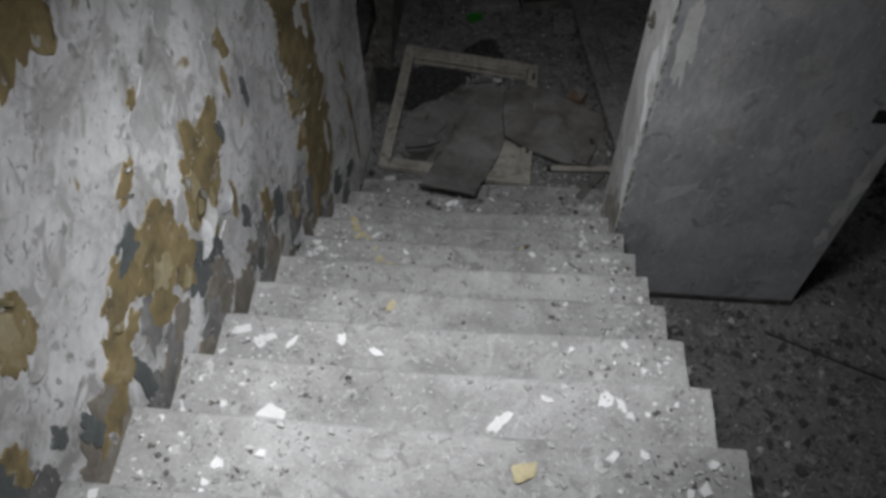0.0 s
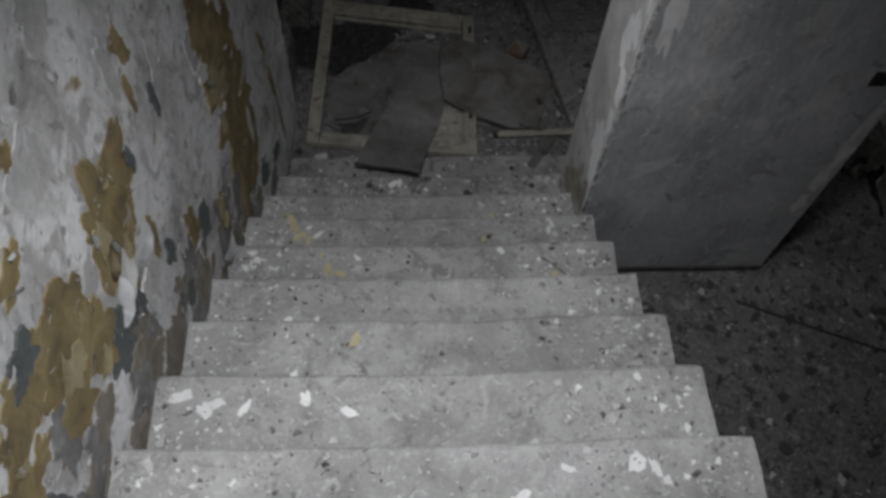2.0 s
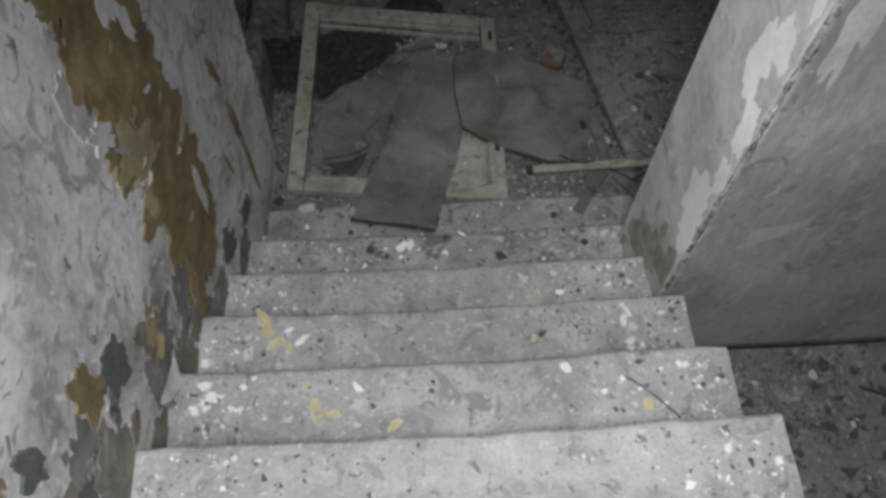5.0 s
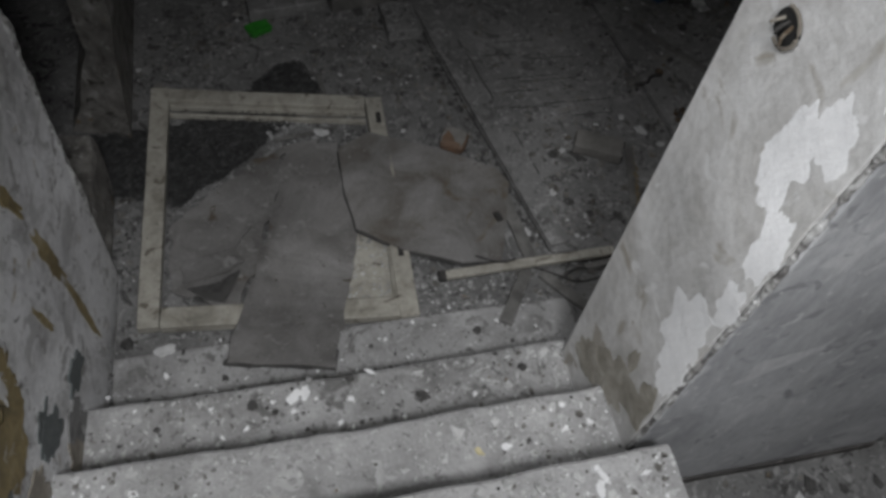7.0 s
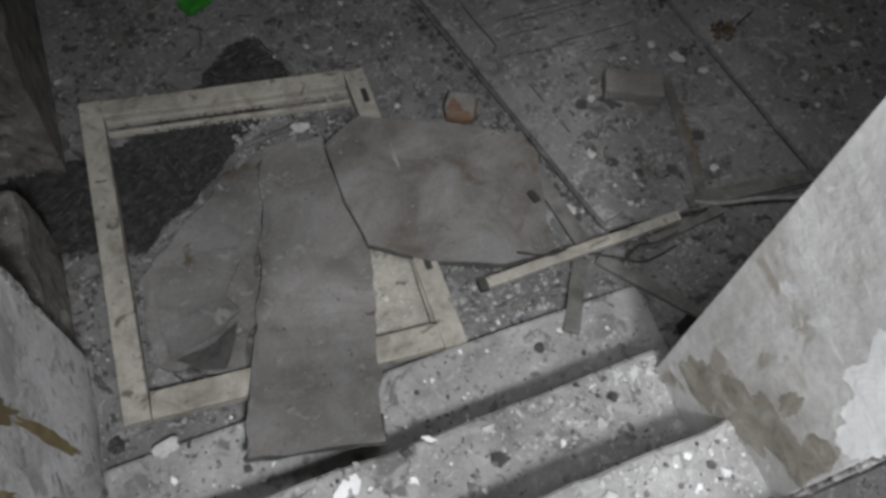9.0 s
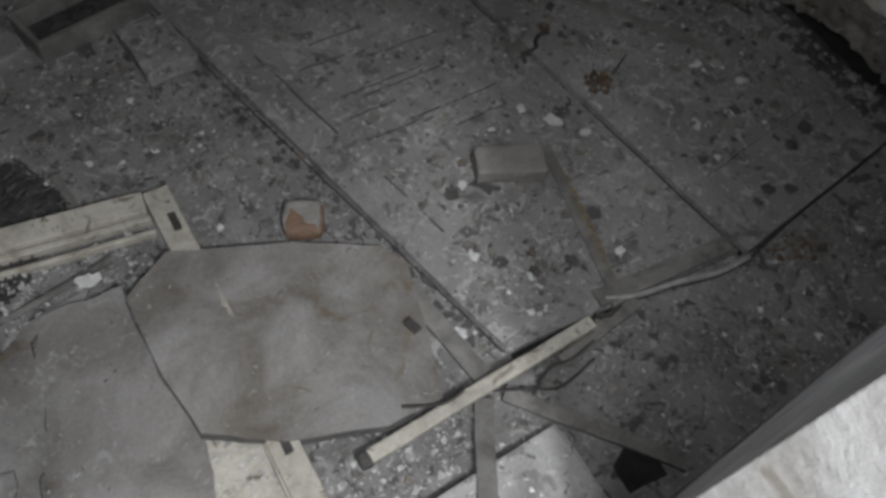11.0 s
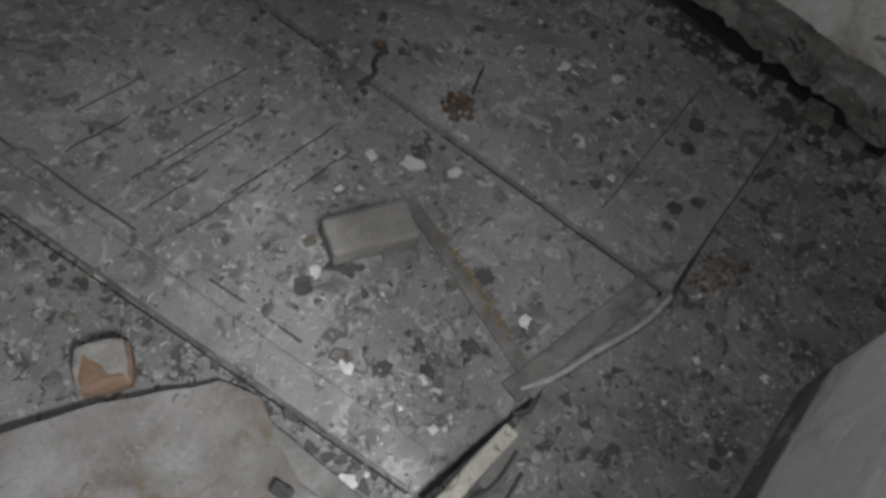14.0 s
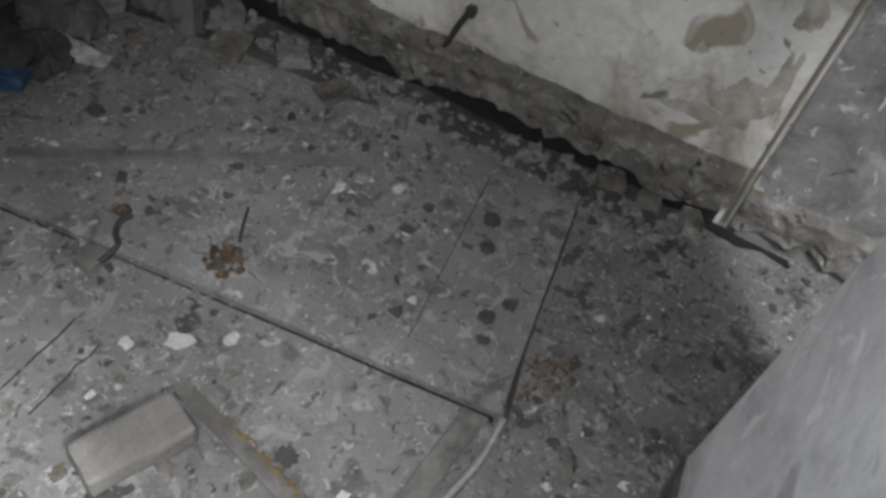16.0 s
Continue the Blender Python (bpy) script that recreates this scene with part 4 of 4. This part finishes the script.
for i, (u, v, hu, hv) in enumerate([(1.16, 1.95, 0.10, 0.12), (1.42, 2.05, 0.10, 0.14), (0.98, 1.62, 0.05, 0.16), (1.30, 1.62, 0.06, 0.10), (1.08, 1.25, 0.05, 0.10), (1.50, 1.30, 0.05, 0.12)]):
    blot("y", 2.45, pat(u, v, hu, hv, i + 33, 0.5), 0.0015, thin_wash, "paint_patch", pier, "thin pale limewash patch", -1)
for i, (u, v, hu, hv) in enumerate([(1.70, 1.58, 0.035, 0.14), (1.725, 1.12, 0.025, 0.14), (1.71, 0.80, 0.028, 0.10)]):
    blot("y", 2.45, pat(u, v, hu, hv, i + 26, 0.5), 0.0015, jamb_paint, "paint_patch", pier, "pale flaked paint patch", -1)
for i, (u, v, hu, hv) in enumerate([(0.80, 2.3, 0.05, 0.3), (0.83, 1.7, 0.035, 0.2), (1.72, 1.0, 0.03, 0.1), (1.70, 0.6, 0.025, 0.07), (1.73, 1.35, 0.02, 0.08)]):
    blot("y", 2.45, pat(u, v, hu, hv, i + 20, 0.5), 0.0015, jamb_paint, "paint_patch", pier, "pale flaked paint patch", -1)

# damp stains and bare patches of the far wall
east = bpy.data.objects["wall_east"]
for i, (u, v, hu, hv) in enumerate([(3.06, 0.36, 0.06, 0.06), (3.00, 0.44, 0.022, 0.09), (3.13, 0.29, 0.09, 0.022), (3.02, 0.62, 0.03, 0.05)]):
    blot("x", 2.53, pat(u, v, hu, hv, i + 230, 0.45), 0.001, damp_brown, "damp_patch", east, "brown and grey damp stain", -1)

# ragged arris of the stair wall's end
bm = bmesh.new()
rows = []
for i in range(260):
    z = 0.30 + i * 0.010
    q = Vector((z * 9, 5.0, 0))
    r = 0.012 + 0.010 * noise.noise(q) + 0.007 * noise.noise(q * 3.7)
    rows.append([bm.verts.new((face(3.44) - 0.008 + r * math.cos(a), 3.434 + 0.006 * noise.noise(q * 1.7) + r * math.sin(a), z)) for a in (j * math.pi / 4 for j in range(8))])
for r, q in zip(rows, rows[1:]):
    for j in range(8):
        bm.faces.new((r[j], r[(j + 1) % 8], q[(j + 1) % 8], q[j]))
part("broken_edge", bm, broken_plaster).parent = bpy.data.objects["wall_left"]

# ---- peeling paint of the stair wall ----
left_wall = bpy.data.objects["wall_left"]
OCHRES = ((1.57, 1.91, 0.11, 0.15, 0.0), (1.63, 1.86, 0.085, 0.12, 0.0), (1.71, 1.92, 0.09, 0.10, 0.1), (1.55, 1.73, 0.03, 0.06, 0.0), (1.97, 2.04, 0.03, 0.06, -0.3), (1.92, 1.94, 0.016, 0.06, 0.0), (1.71, 1.63, 0.03, 0.08, 0.1),
          (1.12, 2.09, 0.13, 0.075, -0.2), (1.27, 1.97, 0.12, 0.13, 0.0), (1.34, 1.83, 0.07, 0.09, 0.0), (1.28, 2.235, 0.05, 0.03, 0.9), (1.44, 2.34, 0.022, 0.022, 0.0), (1.23, 2.76, 0.13, 0.13, 0.0),
          (0.95, 1.98, 0.06, 0.09, 0.2), (0.85, 1.92, 0.08, 0.05, 0.0), (0.81, 2.38, 0.055, 0.07, 0.2), (0.60, 2.22, 0.06, 0.06, 0.0), (0.55, 2.48, 0.05, 0.05, 0.0),
          (2.50, 2.14, 0.08, 0.18, -0.1), (2.52, 1.88, 0.11, 0.17, 0.0), (2.55, 1.64, 0.14, 0.19, 0.0), (2.59, 1.40, 0.21, 0.19, 0.0), (2.60, 1.16, 0.20, 0.18, 0.0), (2.62, 0.94, 0.19, 0.17, 0.0), (2.60, 0.75, 0.15, 0.13, 0.1), (2.45, 0.70, 0.05, 0.1, 0.2),
          (2.18, 1.01, 0.055, 0.045, 0.3), (1.93, 1.31, 0.05, 0.07, 0.0), (3.07, 0.93, 0.018, 0.09, -0.3), (3.11, 0.64, 0.028, 0.12, -0.15), (3.135, 0.34, 0.016, 0.17, -0.05), (2.95, 0.62, 0.012, 0.07, -0.2))


def lip(u, v, angle, size, seed):
    """A curled scale of whitewash that stands off the wall."""
    bm = bmesh.new()
    rows = []
    for i in range(6):
        s = i / 5
        a = s * 1.25
        out, go = size * 0.75 * (1 - math.cos(a)), size * 0.75 * math.sin(a)
        w = size * (1.5 - 0.9 * s * s + 0.5 * noise.noise(Vector((seed * 1.3, s * 3, 0))))
        row = []
        for j in (-1, -0.3, 0.4, 1):
            du, dv = go * math.cos(angle) - j * w * math.sin(angle), go * math.sin(angle) + j * w * math.cos(angle)
            row.append(bm.verts.new((face(u) + 0.0035 + out + 0.003 * noise.noise(Vector((seed, i, j))), u + du + 0.2 * size * noise.noise(Vector((j * 3, s, seed))), v + dv)))
        rows.append(row)
    for r, s in zip(rows, rows[1:]):
        for j in range(3):
            bm.faces.new((r[j], r[j + 1], s[j + 1], s[j]))
    ext = bmesh.ops.solidify(bm, geom=bm.faces[:], thickness=0.0015)
    ob = part("paint_flake", bm, (jamb_paint, back_paint, jamb_paint, ochre_pale)[int(seed) % 4], smooth=True)
    ob.parent = left_wall


for i, (u, v, hu, hv, lean) in enumerate(OCHRES):
    ring = pat(u, v, hu, hv, i + 40, 0.5, lean, 120)
    blot("x", LEFT, ring, 0.0018, ochre, "ochre_patch", left_wall, "mustard ochre paint laid bare")
    if hu > 0.04:
        for j in range(2 + int(hu * 14)):
            q = random.choice(ring[0])
            lip(q[0], q[1], math.atan2(v - q[1], u - q[0]) + random.uniform(-0.6, 0.6), random.uniform(0.009, 0.02), i * 10 + j)
for u, v, angle, size, seed in ((2.12, top(6) + 0.055, -2.0, 0.05, 901), (2.08, top(6) + 0.03, -2.6, 0.035, 906), (1.50, 1.79, -1.2, 0.05, 1000), (1.45, 1.77, -0.9, 0.045, 1001), (1.50, 1.86, -0.6, 0.03, 1003), (1.57, 1.80, -0.8, 0.026, 1007),
                                (1.66, 1.70, -1.4, 0.035, 1005), (1.20, 1.97, -0.9, 0.03, 1011), (1.30, 1.80, -1.1, 0.026, 1015), (2.44, 1.36, 0.4, 0.035, 1012), (2.42, 1.24, 0.3, 0.03, 1013), (0.80, 2.30, -1.3, 0.03, 1016), (2.16, 0.99, -1.2, 0.03, 1011)):
    lip(u, v, angle, size, seed)
for i, (u, v, hu, hv, lean) in enumerate([(2.70, 1.50, 0.022, 0.06, -0.2), (2.66, 1.60, 0.05, 0.05, 0.0), (2.42, 1.46, 0.04, 0.05, -0.5), (2.70, 0.86, 0.022, 0.09, 0.1), (1.56, 1.62, 0.05, 0.03, 0.5)]):
    blot("x", LEFT, pat(u, v, hu, hv, i + 60, 0.5, lean), 0.0130, jamb_paint, "paint_flake", left_wall, "white scale of loose paint")
for i, (u, v, hu, hv, lean) in enumerate([(2.50, 1.30, 0.08, 0.09, -0.4), (2.46, 1.17, 0.03, 0.06, 0.0), (1.24, 1.92, 0.05, 0.04, 0.0), (0.80, 2.42, 0.03, 0.05, 0.0), (1.53, 1.92, 0.03, 0.05, 0.0), (2.18, 1.02, 0.03, 0.025, 0.0)]):
    blot("x", LEFT, pat(u, v, hu, hv, i + 90, 0.5, lean), 0.0115, ochre_pale, "ochre_patch", left_wall, "paler yellow ochre coat")
for i, (u, v, hu, hv) in enumerate([(1.17, 2.13, 0.055, 0.04), (1.78, 1.87, 0.022, 0.04), (2.03, 1.80, 0.016, 0.05), (1.48, 1.69, 0.035, 0.05), (1.42, 1.75, 0.03, 0.04), (1.75, 1.49, 0.03, 0.06), (0.98, 1.83, 0.03, 0.07), (1.52, 1.64, 0.02, 0.04), (2.03, 1.80, 0.018, 0.06), (0.78, 2.0, 0.03, 0.06), (0.72, 2.12, 0.02, 0.03)]):
    blot("x", LEFT, pat(u, v, hu, hv, i + 80, 0.5), 0.0122, slate, "undercoat_patch", left_wall, "dark grey undercoat patch")
for k in range(-1, 10):
    for j in range(2):
        u, v = nose(k) - 0.06 - 0.12 * j + random.uniform(-0.03, 0.03), top(k) + random.uniform(0.02, 0.09)
        blot("x", LEFT, pat(u, v, random.uniform(0.05, 0.1), random.uniform(0.06, 0.14), k * 3 + j + 100, 0.5), 0.003, bare_brown if (k + j) % 3 else drab_plaster, "bare_patch", left_wall, "bare grey brown plaster near the steps")
for i in range(42):
    u = random.uniform(0.45, 3.0)
    v = TOP7 + (NOSE7 - u) * RISER / TREAD + 0.04 + 0.26 * random.random() ** 1.5
    m = random.choice((0, 1, 1, 2, 2, 4, 4, 4, 2, 3))
    blot("x", LEFT, pat(u, v, random.uniform(0.02, 0.07), random.uniform(0.03, 0.10), i + 300, 0.6, random.uniform(-0.4, 0.4), 60), 0.003, (ochre, slate, bare_brown, flake_white, drab_plaster)[m],
         "scaling_patch", left_wall, ("ochre paint scale", "slate grey undercoat spot", "bare brown plaster spot", "white paint scale", "drab grey plaster spot")[m])
for i in range(16):
    u = random.uniform(0.5, 3.2)
    v = 2.9 - 0.72 * u + random.uniform(0.3, 1.2)
    blot("x", LEFT, pat(u, v, random.uniform(0.02, 0.09), random.uniform(0.04, 0.15), i + 140, 0.35), 0.001, thin_wash, "grey_patch", left_wall, "grey plaster showing through the whitewash")

# ---- loose flakes of plaster and paint ----
def flake(x, y, z, r, seed, material, label, group="fallen flakes", turn=0.0, longer=1.0):
    ring = []
    for i in range(14):
        a = i * math.pi / 7
        q = r * (0.85 + 0.42 * noise.noise(Vector((i * 2.9 + seed, seed * 5.1, 7))) + 0.35 * noise.noise(Vector((math.cos(a) * 1.2 + seed * 3.3, math.sin(a) * 1.2, seed))) + 0.3 * noise.noise(Vector((i * 1.7, seed, 2))))
        ring.append((q * longer * math.cos(a), q * 0.72 * math.sin(a)))
    bm = sheet(ring, 0.0, 0.003, 0.0, seed, 1, 0.004)
    ob = paving_piece("plaster_flake", label, "flake", bm, material, group)
    ob.matrix_world = pose(x, y, z, 0, 0, turn)


def tread_top(y):
    return top(math.ceil((y - NOSE7) / TREAD) + 7)


WHITE_FLAKES = ((-0.383, 0.987, 0.045), (0.221, 1.012, 0.03), (-0.615, 1.003, 0.028), (-0.526, 1.307, 0.03), (-0.50, 1.325, 0.02), (-0.425, 1.312, 0.016), (-0.270, 1.332, 0.024), (-0.161, 1.295, 0.019), (-0.583, 1.348, 0.026),
                (0.505, 1.098, 0.03), (0.545, 1.085, 0.02), (0.349, 1.087, 0.014), (-0.56, 2.07, 0.035), (0.590, 2.327, 0.019), (0.605, 2.35, 0.013), (0.627, 2.243, 0.016), (-0.064, 2.836, 0.028), (-0.03, 2.842, 0.018),
                (0.352, 2.111, 0.02), (0.455, 2.523, 0.014), (-0.362, 2.312, 0.015), (0.649, 1.87, 0.016), (-0.188, 2.086, 0.013), (0.575, 1.19, 0.016), (0.403, 1.265, 0.012), (-0.394, 1.736, 0.02), (0.161, 2.882, 0.012))
YELLOW_FLAKES = ((0.277, 0.815, 0.036), (-0.162, 1.583, 0.02), (-0.476, 2.378, 0.026), (-0.46, 2.34, 0.022), (-0.437, 2.304, 0.026), (-0.40, 2.28, 0.016), (-0.295, 2.035, 0.03), (-0.25, 2.02, 0.018), (-0.096, 1.984, 0.018), (0.549, 1.999, 0.022),
                 (0.382, 2.521, 0.012), (-0.609, 2.323, 0.014), (-0.32, 2.101, 0.013), (0.316, 2.280, 0.012))
BROWN_FLAKES = ((-0.592, 0.769, 0.03), (-0.575, 0.80, 0.02), (0.701, 1.785, 0.018), (-0.551, 0.847, 0.016), (0.342, 2.294, 0.012), (-0.518, 1.732, 0.014))
for m, rows in enumerate((WHITE_FLAKES, YELLOW_FLAKES, BROWN_FLAKES)):
    for i, (x, y, r) in enumerate(rows):
        flake(x, y, tread_top(y) - 0.003, r, i + 3.0 + 40 * m, (flake_white, yellow_flake, rust)[m], ("white", "cream yellow", "rusty brown")[m] + " paint flake fallen on a stair tread", turn=i * 47 + m * 20, longer=1.0 + 0.35 * (i % 3))
paving_piece("stick", "thin grey stick lying on a stair tread", "stick", tube(curve_points([(0.50, 2.08, tread_top(2.08) + 0.001), (0.56, 2.03, tread_top(2.05) + 0.004), (0.625, 1.96, tread_top(2.05) + 0.002)]), 0.0035, 6), grey_wood)
for i, (x, y, z, r) in enumerate([(0.156, 3.96, 0.065, 0.03), (1.406, 3.945, 0.018, 0.02), (1.464, 3.863, 0.018, 0.03), (1.523, 3.784, 0.014, 0.021), (1.842, 3.648, 0.023, 0.025), (2.08, 3.80, 0.023, 0.026), (2.10, 3.71, 0.023, 0.02),
                                  (1.10, 3.80, 0.013, 0.02), (0.84, 3.44, 0.005, 0.03), (-0.44, 3.13, 0.036, 0.038), (2.15, 4.05, 0.0, 0.05), (2.02, 4.12, 0.0, 0.04), (1.35, 3.42, 0.013, 0.018), (1.0, 3.6, 0.013, 0.02)]):
    flake(x, y, z + 0.003, r, i + 60.0, crumb_pale, "white plaster flake lying on the cellar floor", turn=i * 61)


def scatter(name, label, count, place, sizes, material, seed, flat=0.45):
    rnd = random.Random(seed)
    bm = bmesh.new()
    for _ in range(count):
        x, y, z = place(rnd)
        r = sizes[0] * (sizes[1] / sizes[0]) ** (rnd.random() ** 2.2)
        n = rnd.randint(4, 6)
        t0, h = rnd.random() * 6.3, r * flat * rnd.uniform(0.5, 1.3)
        low, up = [], []
        for i in range(n):
            a = t0 + 2 * math.pi * i / n
            q = r * rnd.uniform(0.3, 1.5)
            low.append(bm.verts.new((x + q * math.cos(a), y + q * math.sin(a), z - 0.003)))
            q *= rnd.uniform(0.6, 0.95)
            up.append(bm.verts.new((x + q * math.cos(a), y + q * math.sin(a), z + h * rnd.uniform(0.7, 1.2))))
        bm.faces.new(up)
        for i in range(n):
            bm.faces.new((low[i], low[(i + 1) % n], up[(i + 1) % n], up[i]))
    tagged(part(name, bm, material), label, "debris", kind="stuff")


def on_steps(rnd):
    k = rnd.randint(-2, 9) if rnd.random() < 0.75 else rnd.randint(6, 9)
    u = rnd.random()
    u = u * 0.42 if rnd.random() < 0.42 else (1 - u * 0.34 if rnd.random() < 0.6 else u)
    if 0.75 + 0.9 * noise.noise(Vector((u * 6, k * 2.3, 4))) < rnd.random():
        u = rnd.random() * 0.3 if rnd.random() < 0.5 else 1 - rnd.random() * 0.25
    return LEFT + 0.01 + (RIGHT - LEFT - 0.03) * u, nose(k - 1) + 0.01 + (TREAD - 0.03) * rnd.random(), top(k) + 0.001 - 0.007 * math.sin(math.pi * u) ** 2


def on_floor(rnd):
    while True:
        x, y = rnd.uniform(-0.6, 2.5), rnd.uniform(1.2, 5.2)
        if y < 3.16 and x < 1.78 and not (x > 0.82 and y < 2.42) and not (y > 2.92 and x > 0.9):
            continue
        if y < 2.9 and rnd.random() < 0.75:
            continue
        if 0.5 + 1.1 * noise.noise(Vector((x * 3.2, y * 3.2, 4))) + 0.6 * noise.noise(Vector((x * 9, y * 9, 8))) < rnd.random() * 1.1:
            continue
        z = 0.0
        if 0.92 < x < 1.6 and y > 3.36 and x > 0.98 - 0.18 * (y - 3.3):
            z = 0.014
        if y > 3.32 and x > 1.67 - 0.098 * (y - 3.24) and x < 2.39 - 0.098 * (y - 3.24):
            z = 0.024
        if inside(x, y, [(-0.55, 3.2), (0.42, 3.1), (0.8, 3.3), (0.85, 3.68), (0.45, 4.2), (-0.5, 4.32)]):
            if rnd.random() < 0.8:
                continue
        return x, y, z


scatter("step_crumbs", "white plaster crumbs on the stair treads", 1000, on_steps, (0.0026, 0.015), crumb_pale, 1, 0.35)
scatter("step_dust", "pale grey crumbs on the stair treads", 5000, on_steps, (0.0018, 0.011), crumb_grey, 8, 0.35)
scatter("step_grit", "grey grit and crumbs on the stair treads", 800, on_steps, (0.002, 0.012), bare_plinth, 2, 0.4)
scatter("step_clots", "dark clots of dirt on the stair treads", 160, on_steps, (0.002, 0.008), clot, 3, 0.5)
scatter("step_flakes", "thin grey white paint flakes on the stair treads", 280, on_steps, (0.006, 0.02), crumb_grey, 11, 0.12)
scatter("step_chips", "angular white paint chips on the stair treads", 170, on_steps, (0.008, 0.024), crumb_pale, 31, 0.12)


def at_ends(rnd):
    k = rnd.randint(-1, 8)
    x = LEFT + 0.015 + abs(rnd.gauss(0, 0.16)) if rnd.random() < 0.5 else RIGHT - 0.03 - abs(rnd.gauss(0, 0.15))
    return x, nose(k - 1) + 0.012 + (TREAD - 0.035) * rnd.random(), top(k) + 0.0015


def beside_stair(rnd):
    while True:
        x, y = rnd.uniform(0.84, 2.42), rnd.uniform(1.0, 2.42)
        if 0.55 + noise.noise(Vector((x * 5, y * 5, 6))) > rnd.random():
            return x, y, 0.0


def at_foot(rnd):
    x, y = rnd.uniform(LEFT + 0.02, RIGHT), rnd.uniform(2.66, 3.22)
    z = top(9) - 0.002 if y < nose(9) - 0.005 else (0.036 if y < 3.13 else 0.0)
    return x, y, z


scatter("foot_grit", "grey grit and dirt on the bottom steps", 600, at_foot, (0.003, 0.012), dust_crumb, 46, 0.35)
scatter("foot_chips", "white plaster chips on the bottom steps", 90, at_foot, (0.003, 0.014), flake_white, 47, 0.25)
scatter("foot_clots", "dark clots of dirt on the bottom steps", 90, at_foot, (0.004, 0.013), clot, 48, 0.4)
scatter("end_chips", "white paint chips heaped at the ends of the treads", 520, at_ends, (0.004, 0.018), flake_white, 41, 0.2)
scatter("end_grit", "dark grit gathered at the ends of the treads", 350, at_ends, (0.003, 0.011), bare_plinth, 42, 0.4)
scatter("side_rubble", "coarse grey rubble on the floor beside the stair", 900, beside_stair, (0.006, 0.035), dust_crumb, 43, 0.35)
scatter("side_clots", "dark clods of dirt on the floor beside the stair", 420, beside_stair, (0.006, 0.038), clot, 44, 0.3)
scatter("side_chips", "pale plaster chips on the floor beside the stair", 90, beside_stair, (0.006, 0.028), crumb_pale, 45, 0.15)
scatter("floor_chips", "angular pale plaster chips on the cellar floor", 160, on_floor, (0.008, 0.024), crumb_pale, 32, 0.12)
scatter("floor_leaves", "flat dark scraps of leaf and dirt on the cellar floor", 150, on_floor, (0.010, 0.035), clot, 33, 0.06)
scatter("floor_flakes", "thin grey paint flakes on the cellar floor", 300, on_floor, (0.008, 0.028), dust_crumb, 12, 0.1)


def by_stile(rnd):
    a = rnd.random()
    return 0.905 - 0.235 * a + rnd.gauss(0, 0.022) - 0.015, 3.36 + 1.25 * a, 0.0


scatter("stile_litter", "dark litter gathered along the plank door's edge", 260, by_stile, (0.004, 0.02), clot, 14, 0.4)
scatter("floor_crumbs", "white plaster crumbs on the cellar floor", 900, on_floor, (0.0016, 0.009), crumb_grey, 4, 0.4)
scatter("floor_dust", "pale grey crumbs on the cellar floor", 9500, on_floor, (0.0016, 0.010), dust_crumb, 9, 0.4)
scatter("floor_grit", "grey grit strewn on the cellar floor", 5000, on_floor, (0.003, 0.02), bare_plinth, 5, 0.35)
scatter("floor_clots", "dark clots of dirt on the cellar floor", 1100, on_floor, (0.003, 0.022), clot, 6, 0.3)


def on_pale(rnd):
    return rnd.uniform(2.05, 2.46), rnd.uniform(3.3, 4.6), 0.024 if rnd.random() < 0.4 else 0.004


def in_sash(rnd):
    return rnd.uniform(0.15, 0.325), rnd.uniform(3.225, 3.50), 0.007


def by_sash(rnd):
    if rnd.random() < 0.5:
        return rnd.uniform(0.40, 0.78), rnd.uniform(3.15, 3.31), 0.0
    return rnd.uniform(-0.05, 0.30), rnd.uniform(3.95, 4.09), 0.012


def on_gap(rnd):
    y = rnd.uniform(3.0, 4.7)
    x = 2.47 - abs(rnd.gauss(0, 0.085))
    return x, y, 0.03 if x > 2.36 and y > 3.2 else 0.006


scatter("sash_crumbs", "white plaster crumbs lying inside the window sash", 300, in_sash, (0.002, 0.009), crumb_grey, 21, 0.4)
scatter("sash_litter", "pale crumbs strewn beside the window sash", 420, by_sash, (0.002, 0.014), crumb_grey, 22, 0.4)


def on_crust(rnd):
    return rnd.gauss(1.82, 0.035), rnd.gauss(3.175, 0.028), 0.001


def on_strip(rnd):
    a = min(1.0, max(0.0, rnd.gauss(0.55, 0.22)))
    return 1.393 - 0.125 * a + abs(rnd.gauss(0, 0.010)) - 0.004, 3.78 - 0.44 * a + rnd.gauss(0, 0.006), 0.0215 if rnd.random() < 0.55 else 0.0155


scatter("rust_powder", "yellow brown rust powder shed along the iron strip", 420, on_strip, (0.0012, 0.006), rust_powder, 26, 0.3)
scatter("rust_crust", "brown rust crumbs in a patch on the concrete floor", 150, on_crust, (0.003, 0.011), rust, 25, 0.3)
scatter("gap_litter", "dark lumps fallen along the broken wall foot", 420, on_gap, (0.006, 0.03), clot, 23, 0.5)
scatter("gap_rubble", "grey crumbled render along the broken wall foot", 700, on_gap, (0.005, 0.028), dust_crumb, 24, 0.5)
scatter("wall_rubble", "crumbled render lying along the wall", 260, on_pale, (0.006, 0.035), bare_plinth, 7, 0.6)
